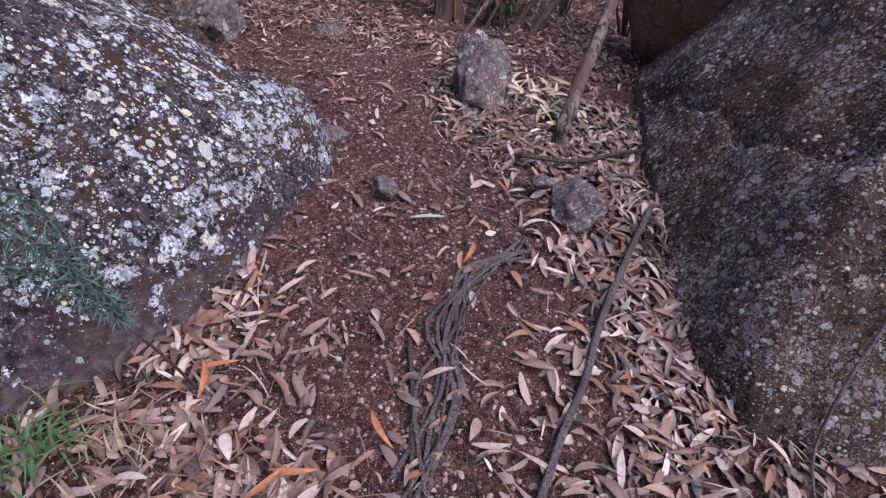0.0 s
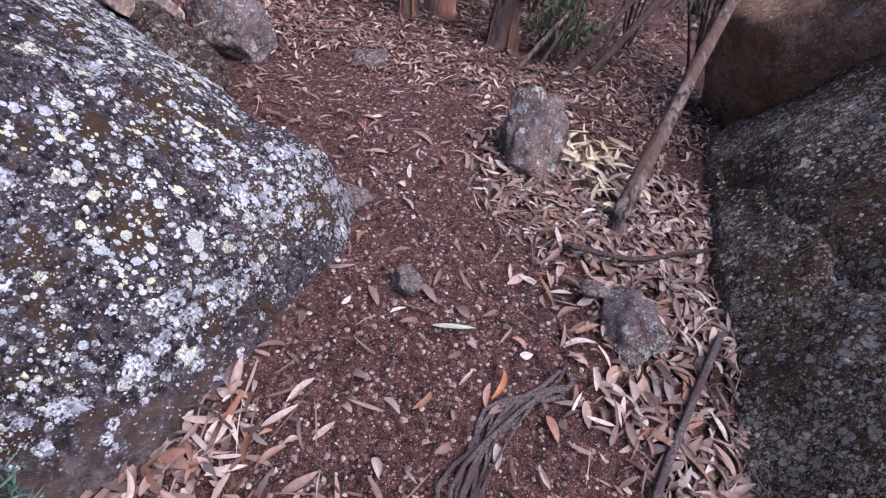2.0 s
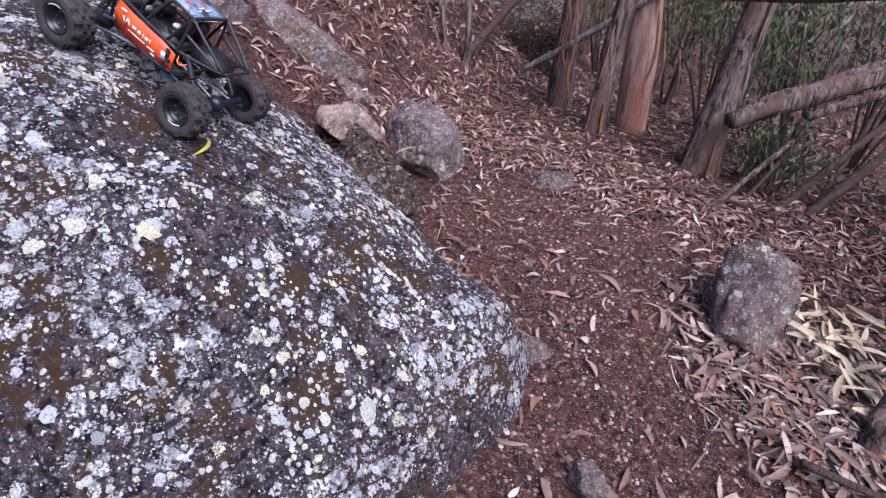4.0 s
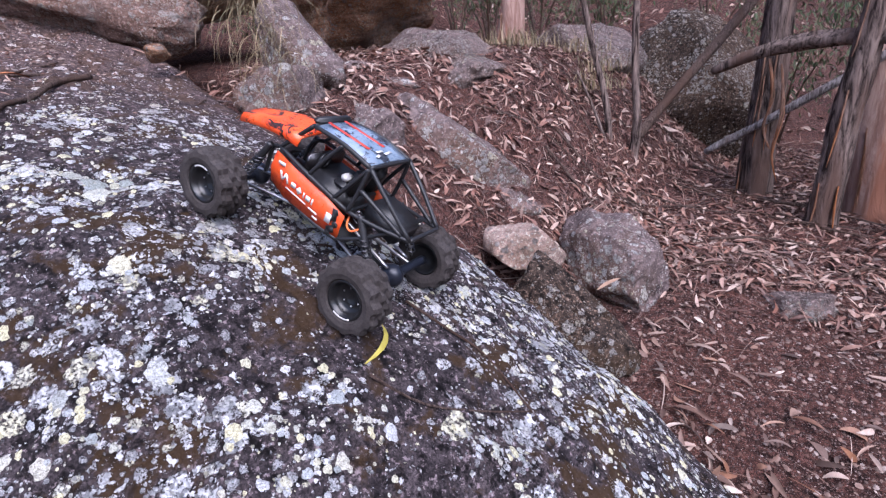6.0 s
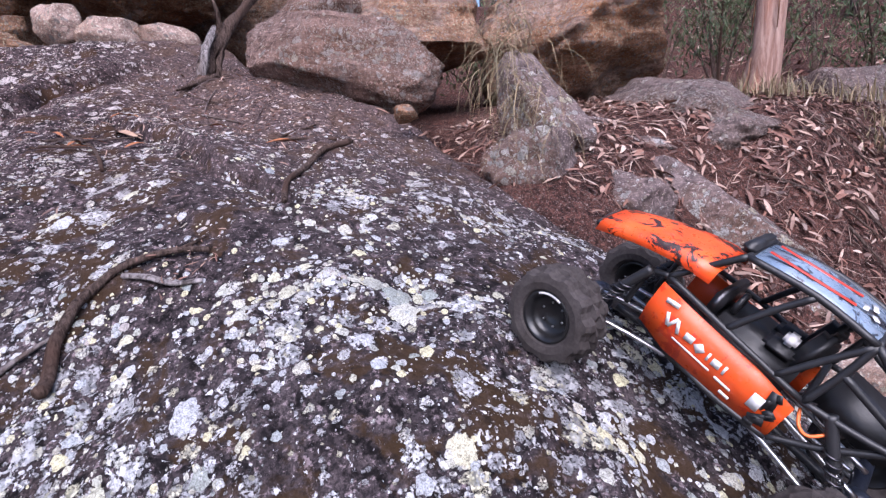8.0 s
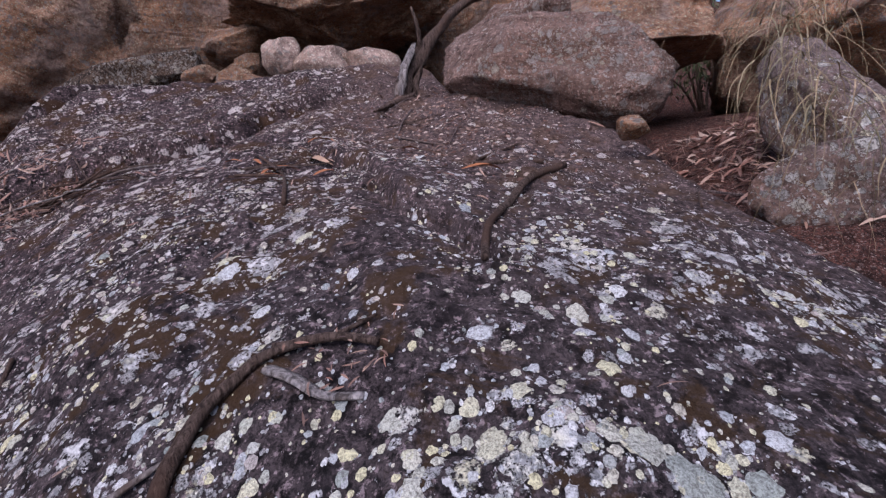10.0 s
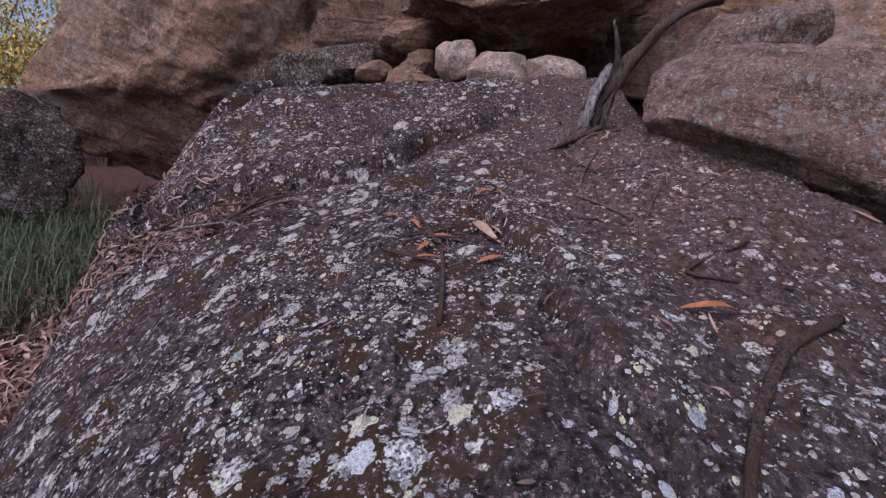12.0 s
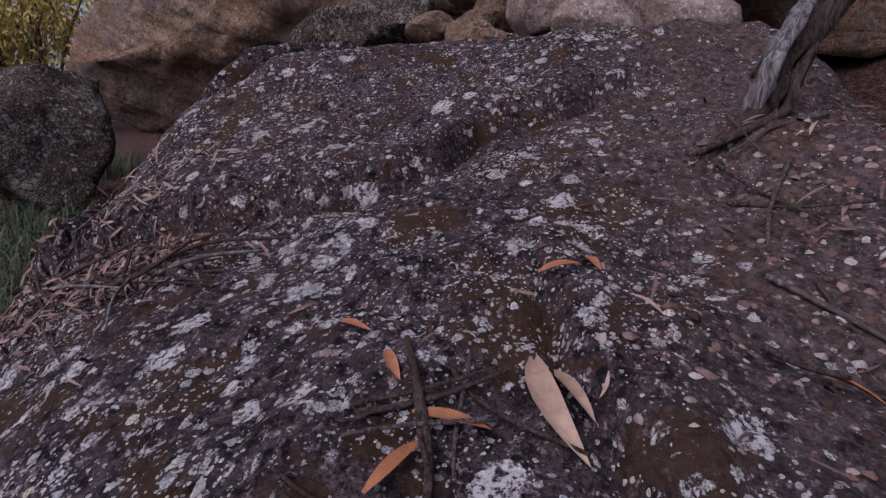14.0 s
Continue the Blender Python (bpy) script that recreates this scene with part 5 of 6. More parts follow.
for k, (x, y, z) in enumerate(((-2.36, 2.02, 1.62), (-2.30, 2.06, 1.54), (-2.42, 2.06, 1.70), (-2.22, 2.0, 1.42), (-2.5, 2.12, 1.74), (-2.3, 1.98, 1.48))):
    hanging(x, y, z, 50, 20 + k)
for k, (x, y) in enumerate(((-2.2, 4.3), (-2.5, 3.95), (-2.0, 4.2), (-1.9, 3.9), (-2.35, 3.9))):
    tuft("grass_tuft", x, y, ground_h, 90, 0.28, mat_straw, "thin dry grass tuft on the leafy bank", 0.7, 30 + k, 0.1)["group"] = "grass tufts on the bank"


def leafy(name, x, y, z, size, leaves, stems, material, label, seed, leaf_len=0.06, leaf_wide=0.014, trunk=0.012):
    """A shrub: thin stems from the ground and many small leaves in uneven clumps."""
    rnd_ = random.Random(seed)
    plant = tagged(new(name), label, "shrub" if size[2] < 2 else "tree")
    plant.location = (x, y, z)
    ends = []
    for k in range(stems):
        a = rnd_.uniform(0, 6.28)
        e = Vector((math.cos(a) * size[0] * rnd_.uniform(0.2, 0.9), math.sin(a) * size[1] * rnd_.uniform(0.2, 0.9), size[2] * rnd_.uniform(0.5, 1.0)))
        part("stem", tube([(0, 0, -0.05), e * 0.4 + Vector((0, 0, size[2] * 0.12)), e], [trunk, trunk * 0.7, trunk * 0.2], 5, 0.2, seed + k), mat_stick, plant)
        ends.extend((e, e * 0.75 + Vector((0, 0, size[2] * 0.08)), e * 0.5 + Vector((0, 0, size[2] * 0.1))))
    verts, faces = [], []
    spread_ = 0.16 * (size[0] + size[1] + size[2]) / 3
    for _ in range(leaves):
        c = ends[rnd_.randrange(len(ends))] + Vector((rnd_.gauss(0, spread_), rnd_.gauss(0, spread_), rnd_.gauss(0, spread_ * 0.8)))
        m = Matrix.Translation(c) @ pose(0, 0, 0, rnd_.uniform(-60, 60), rnd_.uniform(10, 80), rnd_.uniform(0, 360))
        l, w = leaf_len * rnd_.uniform(0.6, 1.3), leaf_wide * rnd_.uniform(0.7, 1.3)
        base = len(verts)
        verts.extend(m @ Vector(p) for p in ((-l / 2, 0, 0), (0, -w / 2, 0.1 * w), (l / 2, 0, -0.1 * l), (0, w / 2, 0.1 * w)))
        faces.append((base, base + 1, base + 2, base + 3))
    crown = new("crown", from_lists("crown", verts, faces, material, False))
    crown.parent = plant
    return plant


for k, (x, y, z, sx, sz, n_) in enumerate(((-0.1, 4.9, 0.5, 0.5, 1.3, 1500), (0.4, 4.4, 0.5, 0.5, 1.1, 1400), (-0.45, 5.6, 0.5, 0.6, 1.6, 1500), (0.1, 5.4, 0.45, 0.6, 1.5, 1200), (0.3, 3.75, 0.4, 0.25, 0.5, 600), (-3.2, 4.8, 1.4, 0.5, 0.9, 1000), (-4.3, 3.4, 2.4, 0.5, 0.6, 800), (-2.5, 5.6, 1.4, 0.5, 0.8, 900), (0.9, 5.0, 0.4, 0.7, 1.5, 1500), (1.3, 4.3, 0.3, 0.5, 1.3, 1200), (-1.2, 6.2, 0.8, 0.7, 1.3, 1400), (0.4, 6.4, 0.5, 0.8, 2.0, 1600), (-3.4, 6.0, 1.4, 0.8, 1.2, 1400), (-2.0, 7.0, 1.0, 0.9, 1.6, 1500), (1.8, 6.2, 0.3, 0.9, 2.0, 1500), (-4.6, 4.6, 2.0, 0.8, 1.0, 1200), (-0.6, 7.6, 0.8, 1.0, 2.2, 1600), (-3.6, 7.4, 1, 1.0, 2.2, 1700), (-4.8, 6.4, 1, 1.0, 1.8, 1500), (-5.6, 5.2, 1, 0.9, 1.6, 1400), (-2.8, 8.6, 1, 1.1, 2.4, 1700), (-5.0, 8.4, 1, 1.2, 2.6, 1700), (-6.6, 6.8, 1, 1.2, 2.2, 1600))):
    z = ground_plain(x, y) - 0.05
    leafy("shrub", x, y, z, (sx, sx, sz), n_, 7, mat_green, "dark green leafy shrub among the trunks", 100 + k)["group"] = "shrubs among the trunks"


def sprig():
    """A thin leaning seedling whose upper twigs carry fine soft leaves."""
    rnd_ = random.Random(130)
    plant = tagged(new("seedling"), "slender blue-green feathery seedling beside the dome", "shrub")
    base = Vector((-0.44, 0.78, ground_h(-0.44, 0.78) - 0.01))
    plant.location = base
    fork = Vector((-0.476, 0.694, 0.20)) - base
    part("stem", tube([(0, 0, 0), fork * 0.5 + Vector((0.01, 0, 0)), fork], [0.005, 0.004, 0.003], 6, 0.2, 1), mat_stick, plant)
    verts, faces = [], []
    for k in range(6):
        end = fork + Vector((rnd_.uniform(-0.22, -0.02), rnd_.uniform(-0.16, 0.04), rnd_.uniform(0.2, 0.42)))
        bow = (fork + end) / 2 + Vector((0.0, 0.02, 0.03))
        part("twig", tube([fork, bow, end], [0.0025, 0.0018, 0.0008], 5, 0.1, k), mat_stick, plant)
        for i in range(190):
            f = 0.05 + 0.95 * rnd_.random()
            c = fork * (1 - f) ** 2 + bow * 2 * f * (1 - f) + end * f * f
            m = Matrix.Translation(c) @ pose(0, 0, 0, rnd_.uniform(-70, 70), rnd_.uniform(-70, 70), rnd_.uniform(0, 360))
            l, w = 0.045 * rnd_.uniform(0.6, 1.2), 0.0016
            n0 = len(verts)
            verts.extend(m @ Vector(p) for p in ((0, -w / 2, 0), (l * 0.5, -w, 0.1 * l), (l, 0, 0), (l * 0.5, w, 0.1 * l)))
            faces.append((n0, n0 + 1, n0 + 2, n0 + 3))
    new("foliage", from_lists("foliage", verts, faces, mat_sprig, False)).parent = plant


sprig()
# the glow of sun on the far trees is put into their leaf colour
mat_gold_lit = leaf_material("foliage_with_gold_light", [(0.58, 0.42, 0.07), (0.66, 0.48, 0.12), (0.36, 0.29, 0.07)])
for k, (x, y, z, sx, sz) in enumerate(((-11, -5.2, 0.6, 1.5, 2.6), (-13, -8.0, 0.3, 2.0, 3.2), (-10.5, -6.6, 0.2, 1.3, 2.0), (-14, -5.0, 0.8, 2.0, 3.0), (-9.5, -5.2, 0.6, 0.9, 1.5), (-18, -9, 1.0, 3.0, 3.6), (-20, -13, 1.0, 3.5, 4.2), (-17, -6, 1.0, 2.5, 4.0), (-9.8, -8.4, 0, 1.6, 3.6), (-12, -10, 0, 2.0, 4.2), (-8.6, -7.6, 0, 1.0, 2.4), (-15, -11, 0, 2.4, 5.0), (-9.0, -10.5, 0, 1.6, 4.0))):
    z = ground_plain(x, y) - 0.1
    leafy("shrub", x, y, z, (sx, sx, sz), 2600, 9, mat_gold_lit, "leafy tree in the open valley with golden light in its colour", 150 + k, 0.12, 0.05, 0.04)["group"] = "trees in the open valley"
# woodland round about
far = random.Random(77)
for k in range(46):
    a = radians(far.uniform(-35, 115)) if k < 32 else radians(far.uniform(115, 210))
    d = far.uniform(6.5, 22) if k < 32 else far.uniform(14, 40)
    x, y = -1.5 - math.sin(a) * d, 2.0 + math.cos(a) * d
    if abs(x + 6) < 2.2 and abs(y + 0.5) < 2.5:
        continue
    z = ground_plain(x, y)
    h = far.uniform(4, 9)
    lean = far.uniform(-0.6, 0.6)
    if -13 < x < -5 and y < -3:
        continue
    t_ = tree("gum_tree", [(x, y, z - 0.2), (x + lean * 0.2, y, z + h * 0.3), (x + lean * 0.6, y + lean * 0.3, z + h * 0.6), (x + lean, y + lean * 0.5, z + h)], [0.16, 0.12, 0.09, 0.03], mat_bark if k % 3 else mat_pink, "tall gum tree in the woodland behind", (), 8)
    verts, faces = [], []
    for _ in range(1100):
        f = far.random() ** 0.7
        c = Vector((lean * (0.3 + 0.7 * f) + far.gauss(0, 0.9), far.gauss(0, 0.9), h * (0.12 + 0.95 * f)))
        m = Matrix.Translation(c) @ pose(0, 0, 0, far.uniform(-60, 60), far.uniform(10, 80), far.uniform(0, 360))
        l, w = 0.17 * far.uniform(0.6, 1.4), 0.06 * far.uniform(0.7, 1.3)
        base = len(verts)
        verts.extend(m @ Vector(p) for p in ((-l / 2, 0, 0), (0, -w / 2, 0), (l / 2, 0, 0), (0, w / 2, 0)))
        faces.append((base, base + 1, base + 2, base + 3))
    crown = new("crown", from_lists("crown", verts, faces, mat_green, False))
    crown.parent = t_
    t_["group"] = "woodland gum trees"


# ---- the toy rock crawler ----
mat_tyre = plain("dusty_black_rubber", (0.055, 0.048, 0.047), 0.9, 0, 160, 0.35)
mat_cage = plain("satin_black_plastic", (0.018, 0.018, 0.02), 0.45, 0, 120, 0.2)
mat_rim = plain("gloss_black_rim", (0.012, 0.012, 0.013), 0.3, 0, 120, 0.2)
mat_steel = plain("bright_steel", (0.55, 0.55, 0.56), 0.3, 1.0, 120, 0.2)
mat_white = plain("white_print", (0.75, 0.74, 0.72), 0.5, 0, 120, 0.1)
mat_wire = plain("orange_wire", (0.75, 0.16, 0.03), 0.5, 0, 120, 0.1)
mat_axle = plain("blue_black_axle", (0.018, 0.022, 0.035), 0.35, 0.2, 120, 0.2)
mat_spring = plain("dark_spring_steel", (0.10, 0.10, 0.11), 0.35, 0.9, 200, 0.2)


def panel_material(name, base, marks, second, gloss):
    """Printed plastic: a bright colour with ragged dark blotches."""
    n = Nodes(name)
    s = n.noise(38, 6.0, 0.7, distort=0.8)
    b = n.noise(14, 2.0)
    c = n.mix(n.ramp(b.outputs["Fac"], (0.40, 0.0), (0.62, 1.0)), base, second)
    c = n.mix(n.ramp(s.outputs["Fac"], (0.55, 0.0), (0.575, 1.0)), c, marks)
    dust = n.noise(120, 5.0, 0.7)
    c = n.mix(n.ramp(dust.outputs["Fac"], (0.55, 0.0), (0.8, 0.3)), c, (0.35, 0.28, 0.24))
    return n.out(c, n.ramp(dust.outputs["Fac"], (0.3, gloss), (0.7, gloss + 0.25)))


mat_orange_panel = panel_material("orange_printed_panel", (0.80, 0.070, 0.010), (0.03, 0.012, 0.01), (0.85, 0.105, 0.015), 0.22)
mat_side_panel = panel_material("orange_side_panel", (0.72, 0.075, 0.010), (0.52, 0.035, 0.006), (0.66, 0.09, 0.012), 0.25)
mat_roof = panel_material("blue_grey_roof_panel", (0.10, 0.15, 0.22), (0.03, 0.035, 0.05), (0.20, 0.26, 0.34), 0.18)
mat_red = plain("red_stripe", (0.65, 0.06, 0.04), 0.4, 0, 120, 0.15)


def plate(corners, thick):
    """A flat or bent panel through rows of points, given a thickness downwards."""
    bm = bmesh.new()
    rows = [[bm.verts.new(p) for p in row] for row in corners]
    for a, b in zip(rows, rows[1:]):
        for i in range(len(a) - 1):
            bm.faces.new((a[i], a[i + 1], b[i + 1], b[i]))
    bmesh.ops.recalc_face_normals(bm, faces=bm.faces)
    bmesh.ops.solidify(bm, geom=bm.faces[:], thickness=thick)
    bmesh.ops.recalc_face_normals(bm, faces=bm.faces)
    return bm


def block(size, m, bevel=0.003):
    bm = bmesh.new()
    bmesh.ops.create_cube(bm, size=1, matrix=Matrix.Diagonal((*size, 1)))
    bmesh.ops.bevel(bm, geom=bm.edges[:], offset=bevel, segments=2, affect="EDGES")
    bmesh.ops.transform(bm, matrix=m, verts=bm.verts)
    return bm


def turned(profile, segments, tread=False):
    """A body of revolution about the y axis; profile: radius, y."""
    bm = bmesh.new()
    rings = []
    for s in range(segments):
        a = 2 * math.pi * s / segments
        ring = []
        for i, (r, y) in enumerate(profile):
            if tread and r > 0.0545:
                half = (s + (2 if y > 0 else 0)) % 4
                centre = abs(y) < 0.010
                r = r - (0.0055 if (half >= 2) != centre else 0.0)
            ring.append(bm.verts.new((r * math.cos(a), y, r * math.sin(a))))
        rings.append(ring)
    for s in range(segments):
        a, b = rings[s], rings[(s + 1) % segments]
        for i in range(len(profile) - 1):
            bm.faces.new((a[i], a[i + 1], b[i + 1], b[i]))
    bmesh.ops.recalc_face_normals(bm, faces=bm.faces)
    return bm


TYRE = [(0.031, -0.020), (0.036, -0.0265), (0.045, -0.0285), (0.0525, -0.027), (0.0565, -0.0262), (0.0585, -0.021), (0.0605, -0.0195), (0.0612, -0.0105), (0.0612, -0.0085), (0.0617, -0.002),
        (0.0617, 0.002), (0.0612, 0.0085), (0.0612, 0.0105), (0.0605, 0.0195), (0.0585, 0.021), (0.0565, 0.0262), (0.0525, 0.027), (0.045, 0.0285), (0.036, 0.0265), (0.031, 0.020)]
RIM = [(0.001, 0.004), (0.012, 0.004), (0.015, 0.007), (0.021, 0.004), (0.027, 0.014), (0.029, 0.0235), (0.033, 0.0245), (0.034, 0.022), (0.031, 0.017), (0.030, 0.0), (0.031, -0.02), (0.028, -0.021), (0.026, -0.004), (0.001, -0.002)]


def wheel(car, x, y, left, turn):
    """A wheel with its tyre, bolts and white sidewall print; the outside faces the car's side."""
    hub = part("wheel", turned(RIM, 28), mat_rim, car, "gloss black beadlock wheel")
    hub.matrix_local = pose(x, y, 0.061, 0, turn, 0 if left else 180)
    part("tyre", turned(TYRE, 48, True), mat_tyre, hub, "dusty knobbly black tyre", False)
    for k in range(6):
        a = k * math.pi / 3 + 0.3
        bm = bmesh.new()
        bmesh.ops.create_uvsphere(bm, u_segments=6, v_segments=4, radius=0.0017, matrix=pose(0.0155 * math.cos(a), 0.008, 0.0155 * math.sin(a)))
        part("bolt", bm, mat_steel, hub, "bright steel bolt")
    rows = [[(r * math.cos(a), 0.0252, r * math.sin(a)) for a in (radians(v) for v in range(60, 121, 6))] for r in (0.0295, 0.0322)]
    part("sidewall_print", plate(rows, 0.0006), mat_white, hub, "white lettering band")
    return hub


def rod(car, name, points, radius, material, label="", sides=8, parent=None):
    return part(name, tube([Vector(p) for p in points], [radius] * len(points), sides, 0.0), material, parent or car, label)


def build_crawler():
    car = tagged(new("toy_rock_crawler"), "orange and black toy rock crawler with knobbly tyres", "toy car")
    hw, base = 0.112, 0.168
    for x, left in ((base, True), (base, False), (-base, True), (-base, False)):
        wheel(car, x, hw if left else -hw, left, (17 if x > 0 else 190) + (0 if left else 30))
    # axles, links and shocks
    for x in (base, -base):
        rod(car, "axle", [(x, -0.09, 0.061), (x, -0.03, 0.061), (x, 0.03, 0.061), (x, 0.09, 0.061)], 0.0085, mat_axle, "blue-black axle tube", 10)
        bm = bmesh.new()
        bmesh.ops.create_uvsphere(bm, u_segments=14, v_segments=10, radius=0.022, matrix=pose(x, 0.012, 0.063) @ Matrix.Diagonal((1.0, 0.8, 0.95, 1)))
        part("differential", bm, mat_axle, car, "rounded axle housing")
        s = 1 if x > 0 else -1
        for y in (-0.06, 0.06):
            rod(car, "link", [(x, y, 0.056), (x * 0.6, y * 0.75, 0.066), (s * 0.045, y * 0.55, 0.072)], 0.003, mat_steel, "bright steel suspension link", 6)
            rod(car, "link", [(x - s * 0.005, y * 0.5, 0.082), (x * 0.6, y * 0.45, 0.095), (s * 0.05, y * 0.4, 0.105)], 0.003, mat_steel, "bright steel suspension link", 6)
            top = Vector((s * 0.118, y * 0.95, 0.160)) if x > 0 else Vector((-0.095, y * 0.95, 0.150))
            low = Vector((x - s * 0.012, y * 1.05, 0.072))
            shock = rod(car, "shock", [low.lerp(top, 0.45), low.lerp(top, 0.75), top], 0.0062, mat_cage, "black shock body", 8)
            rod(car, "shaft", [low, low.lerp(top, 0.25), low.lerp(top, 0.5)], 0.002, mat_steel, "steel shock shaft", 6, shock)
            coil = []
            for k in range(41):
                a = k / 40 * 2 * math.pi * 7
                c = low.lerp(top, 0.08 + 0.6 * k / 40)
                coil.append(c + Vector((0.0085 * math.cos(a), 0.0085 * math.sin(a), 0)))
            part("spring", tube(coil, [0.0013] * len(coil), 5, 0.0), mat_spring, shock, "dark coil spring")
    part("drive_shaft", tube([(-0.14, 0.008, 0.066), (-0.05, 0.008, 0.074), (0.05, 0.008, 0.074), (0.14, 0.008, 0.066)], [0.005] * 4, 8, 0.0), mat_cage, car)
    # hull
    part("skid_plate", block((0.15, 0.085, 0.016), pose(0.0, 0, 0.078), 0.005), mat_cage, car, "black belly plate")
    part("gearbox", block((0.07, 0.05, 0.05), pose(0.02, 0, 0.11), 0.008), mat_cage, car)
    part("motor", turned([(0.001, -0.03), (0.018, -0.03), (0.019, -0.026), (0.019, 0.026), (0.018, 0.03), (0.001, 0.03)], 16), mat_spring, car, "dark round motor").matrix_local = pose(0.075, 0, 0.115, 0, 0, 90)
    part("cockpit", block((0.10, 0.09, 0.05), pose(-0.005, 0, 0.135), 0.01), mat_cage, car, "black cockpit tub")
    for y in (-0.023, 0.023):
        part("seat", block((0.02, 0.034, 0.055), pose(-0.05, y, 0.178, 0, -12, 0), 0.007), mat_cage, car, "black moulded seat")
        part("seat_pad", block((0.035, 0.034, 0.014), pose(-0.028, y, 0.162), 0.005), mat_cage, car)
    bm = turned([(0.0105, -0.002), (0.013, -0.003), (0.0145, 0.0), (0.013, 0.003), (0.0105, 0.002)], 18)
    part("steering_wheel", bm, mat_cage, car).matrix_local = pose(0.028, 0.023, 0.175, 0, 0, 90)
    part("dash_panel", block((0.012, 0.09, 0.03), pose(0.045, 0, 0.165), 0.003), mat_spring, car)
    part("white_box", block((0.014, 0.02, 0.012), pose(-0.03, 0.03, 0.178), 0.003), mat_white, car, "small white box")
    part("battery_box", block((0.075, 0.07, 0.035), pose(-0.12, 0, 0.145, 0, -10, 0), 0.005), mat_cage, car, "black battery tray")
    rod(car, "wire", [(-0.075, 0.055, 0.135), (-0.083, 0.066, 0.125), (-0.095, 0.066, 0.122), (-0.107, 0.055, 0.135)], 0.0018, mat_wire, "orange wire loop", 6)
    rod(car, "wire", [(-0.075, 0.045, 0.145), (-0.088, 0.06, 0.14), (-0.1, 0.06, 0.138), (-0.112, 0.05, 0.145)], 0.0015, mat_cage, "black wire loop", 6)
    # bonnet
    rows = []
    for i in range(7):
        f = i / 6
        x = 0.205 - 0.145 * f
        z = 0.176 + 0.020 * math.sin(f * 1.9) + 0.012 * f
        w = 0.053 + 0.010 * f
        rows.append([(x, -w, z - 0.020), (x, -w * 0.92, z - 0.004), (x, -w * 0.45, z), (x, 0, z + 0.003), (x, w * 0.45, z), (x, w * 0.92, z - 0.004), (x, w, z - 0.020)])
    part("bonnet", plate(rows, 0.002), mat_orange_panel, car, "glossy orange bonnet with black flame print")
    rod(car, "bumper_bar", [(0.207, -0.045, 0.162), (0.212, 0.0, 0.166), (0.207, 0.045, 0.162)], 0.0045, mat_cage, "black front hoop")
    # side panels
    for side in (1, -1):
        y = side * 0.064
        rows = []
        for i in range(5):
            f = i / 4
            x = 0.098 - 0.170 * f
            lo = 0.092 - 0.004 * f + (0.008 if i == 0 else 0)
            hi = 0.158 - 0.018 * f - (0.006 if i == 4 else 0)
            rows.append([(x, y * (0.9 if i == 0 else 1), lo), (x, y * 1.04, (lo + hi) / 2), (x, y * (0.94 if i == 0 else 1.0), hi)])
        panel = part("side_panel", plate(rows, 0.002), mat_side_panel, car, "orange side panel with white print")
        # plain marks in place of the print
        for k, (mx, mz, ml, mh, tilt) in enumerate(((0.070, 0.128, 0.004, 0.016, 24), (0.063, 0.128, 0.004, 0.016, -24), (0.056, 0.127, 0.004, 0.016, 24), (0.040, 0.125, 0.011, 0.009, 0), (0.026, 0.123, 0.010, 0.010, 45), (0.014, 0.122, 0.003, 0.010, 0),
                                                    (0.004, 0.121, 0.010, 0.009, 0), (-0.006, 0.121, 0.003, 0.011, 0), (0.075, 0.147, 0.016, 0.006, 5), (0.03, 0.111, 0.05, 0.0022, -4), (-0.012, 0.107, 0.02, 0.003, -4), (-0.045, 0.115, 0.012, 0.018, 0), (-0.02, 0.098, 0.012, 0.0035, -4))):
            bm = block((ml, 0.0014, mh), pose(mx, y * 1.052, mz, 0, tilt, 0), 0.0003)
            part("print_mark", bm, mat_white, panel, "white printed mark")
        for k in range(7):
            bm = block((0.010 + 0.006 * (k % 3), 0.0012, 0.006 + 0.004 * (k % 2)), pose(-0.052 - 0.003 * (k % 4), y * 1.047, 0.092 + 0.007 * k, 0, 20 * k, 0), 0.0003)
            part("print_mark", bm, mat_cage, panel, "black printed blotch")
    # roof
    rows = [[(x, -w, z), (x, -w * 0.6, z + 0.003), (x, 0, z + 0.004), (x, w * 0.6, z + 0.003), (x, w, z)] for x, w, z in ((0.045, 0.046, 0.232), (0.01, 0.05, 0.238), (-0.035, 0.052, 0.237), (-0.078, 0.053, 0.230))]
    roof = part("roof_panel", plate(rows, 0.002), mat_roof, car, "blue-grey roof panel with red stripe")
    for y in (0.028, -0.012):
        part("stripe", block((0.085, 0.007, 0.001), pose(-0.005, y, 0.2415, 0, -1, 4), 0.0003), mat_red, roof, "red stripe")
    for k, (x, y, l) in enumerate(((-0.055, 0.006, 0.016), (-0.062, -0.008, 0.02), (-0.066, 0.022, 0.012))):
        part("print_mark", block((0.005, l, 0.001), pose(x, y, 0.2385, 0, 2, 10 * k), 0.0003), mat_white, roof, "pale printed mark")
    part("roof_light_bar", block((0.014, 0.085, 0.010), pose(0.054, 0, 0.236), 0.003), mat_cage, car, "black roof light bar")
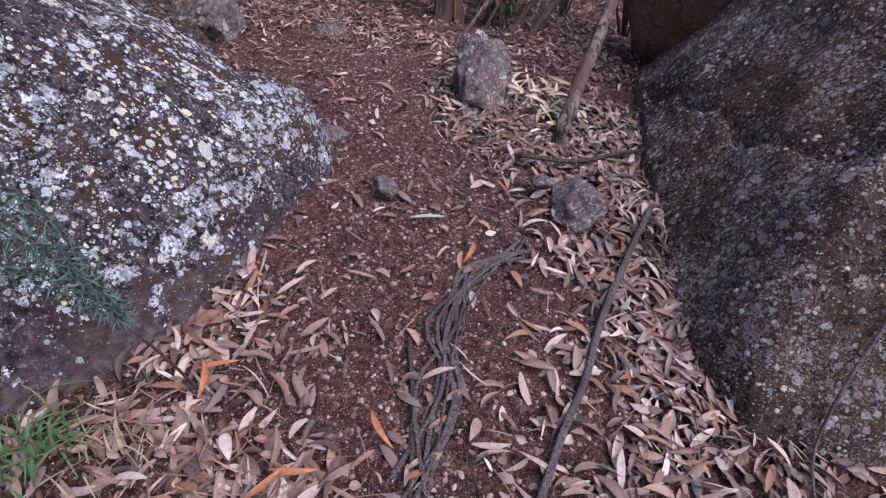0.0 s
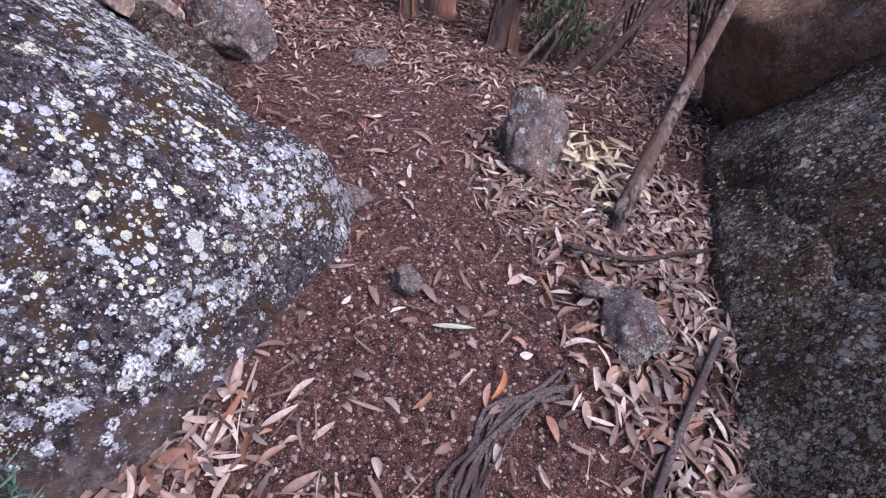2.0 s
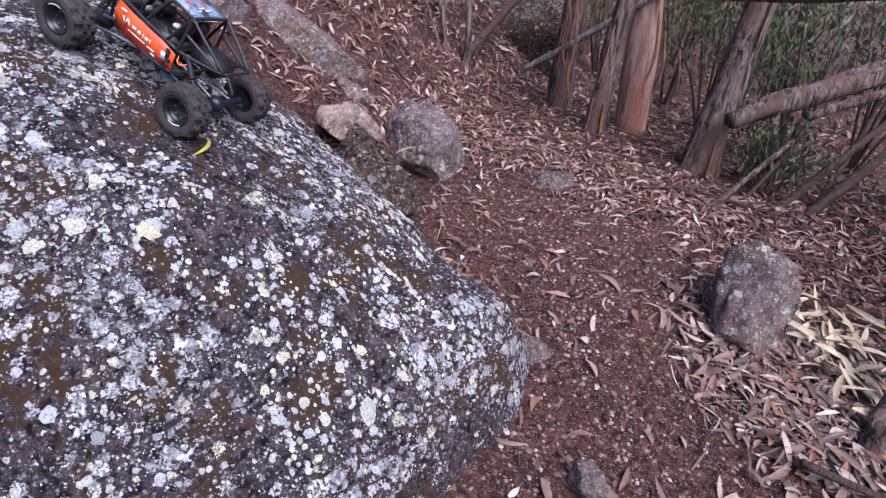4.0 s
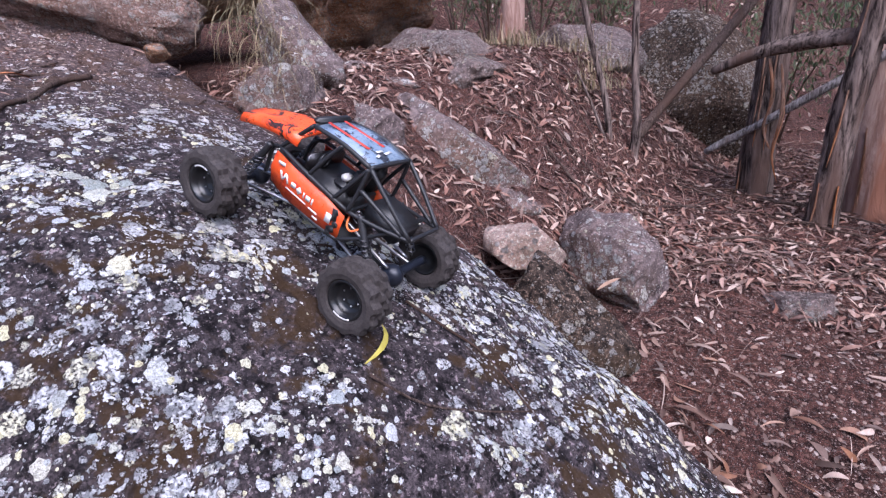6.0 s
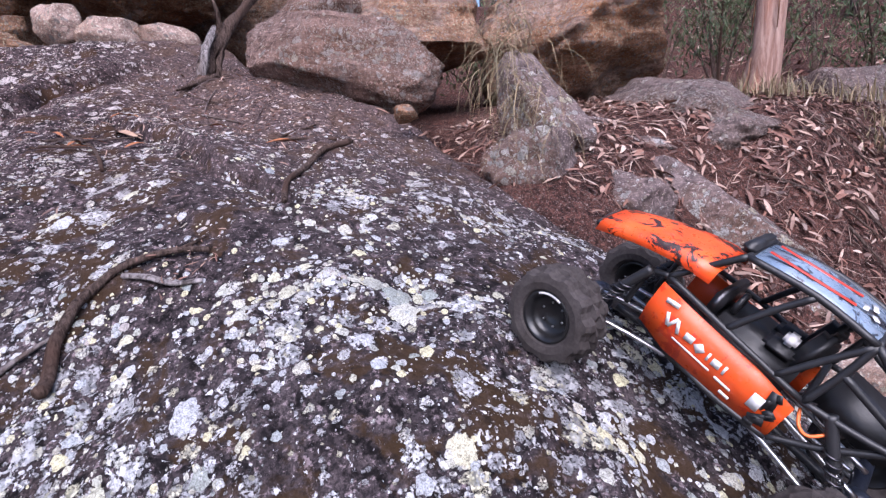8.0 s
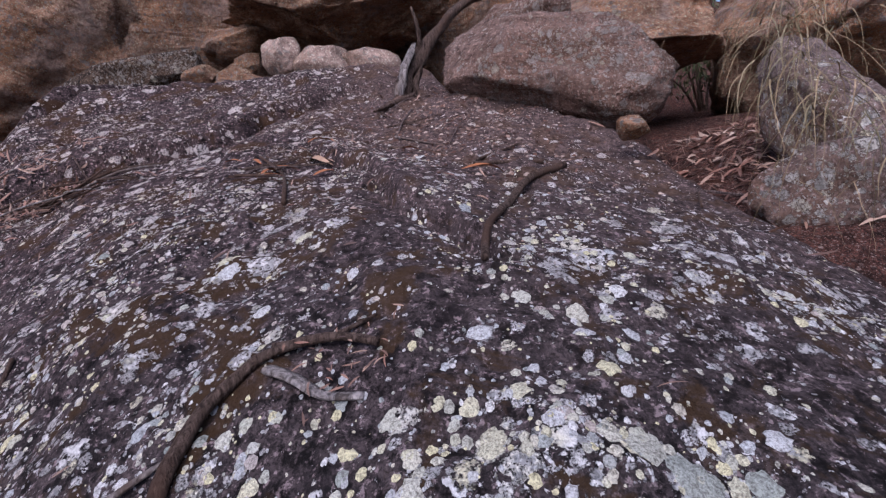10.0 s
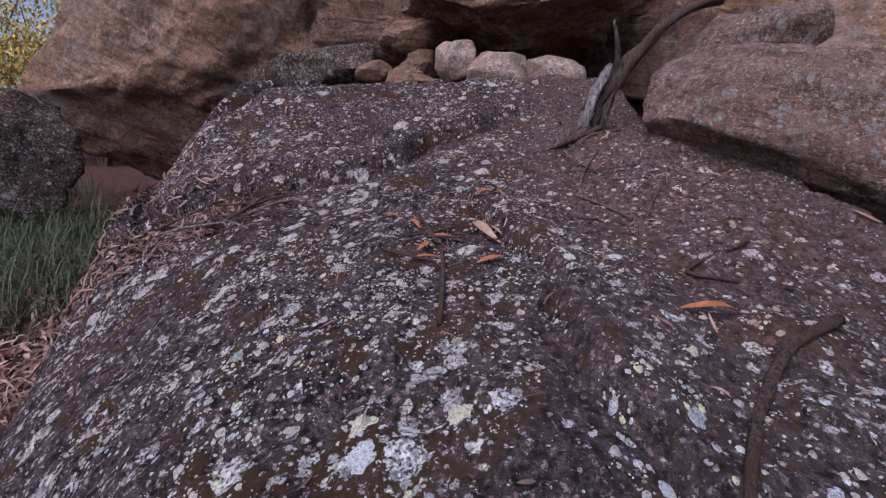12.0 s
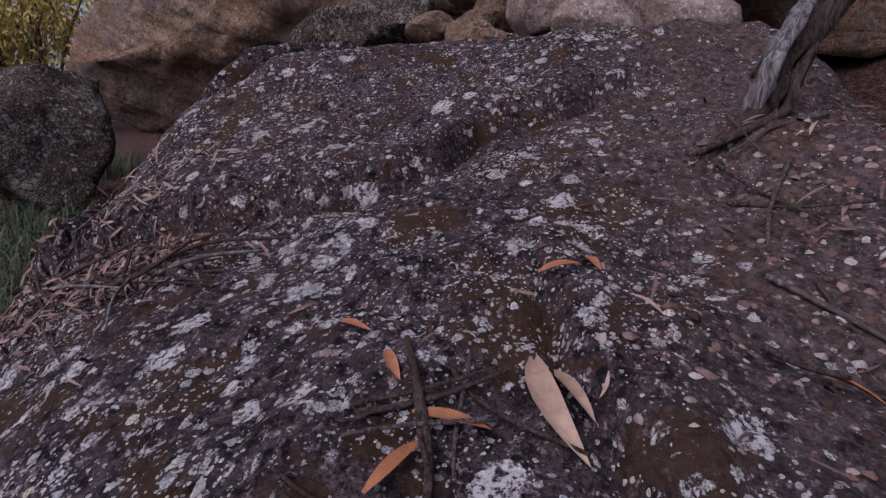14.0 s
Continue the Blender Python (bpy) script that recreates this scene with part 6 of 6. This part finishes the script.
    # cage
    for side in (1, -1):
        a = side
        tubes = (((0.098, 0.055, 0.165), (0.072, 0.052, 0.20), (0.048, 0.050, 0.231)), ((0.048, 0.050, 0.231), (-0.02, 0.054, 0.236), (-0.08, 0.055, 0.229)), ((-0.08, 0.055, 0.229), (-0.078, 0.059, 0.19), (-0.072, 0.062, 0.145)),
                 ((-0.08, 0.055, 0.229), (-0.13, 0.052, 0.196), (-0.185, 0.044, 0.158)), ((-0.072, 0.062, 0.145), (-0.13, 0.055, 0.150), (-0.185, 0.044, 0.158)), ((-0.072, 0.062, 0.090), (-0.11, 0.056, 0.115), (-0.15, 0.049, 0.152)),
                 ((0.098, 0.055, 0.165), (0.02, 0.064, 0.158), (-0.072, 0.062, 0.145)), ((0.10, 0.05, 0.095), (0.0, 0.062, 0.086), (-0.072, 0.062, 0.088)), ((-0.078, 0.059, 0.19), (-0.13, 0.052, 0.172), (-0.17, 0.047, 0.158)),
                 ((0.02, 0.063, 0.158), (0.0, 0.058, 0.2), (-0.02, 0.054, 0.234)), ((0.098, 0.055, 0.165), (0.12, 0.048, 0.15), (0.125, 0.045, 0.10)), ((-0.04, 0.063, 0.15), (-0.06, 0.058, 0.19), (-0.079, 0.055, 0.226)))
        for line in tubes:
            rod(car, "cage_tube", [(x, a * y, z) for x, y, z in line], 0.0038, mat_cage, "black cage tube")
    for x, y, z in ((-0.185, 0.044, 0.158), (-0.08, 0.055, 0.229), (-0.072, 0.062, 0.145), (0.048, 0.05, 0.231), (-0.15, 0.049, 0.152)):
        rod(car, "cage_tube", [(x, -y, z), (x, 0, z), (x, y, z)], 0.0038, mat_cage, "black cage tube")
    return car


crawler = build_crawler()
rear, front, right = Vector((-1.171, 1.388, 0.0)), Vector((-1.486, 1.336, 0.0)), Vector((-1.269, 1.665, 0.0))
for v in (rear, front, right):
    v.z = rock_h(v.x, v.y)
ahead = (front - rear).normalized()
leftward = (rear - right)
leftward = (leftward - ahead * leftward.dot(ahead)).normalized()
upward = ahead.cross(leftward)
middle = (front + right) / 2 + upward * 0.001
crawler.matrix_world = Matrix.Translation(middle) @ Matrix((ahead, leftward, upward)).transposed().to_4x4() @ Matrix.Scale(1.06, 4)
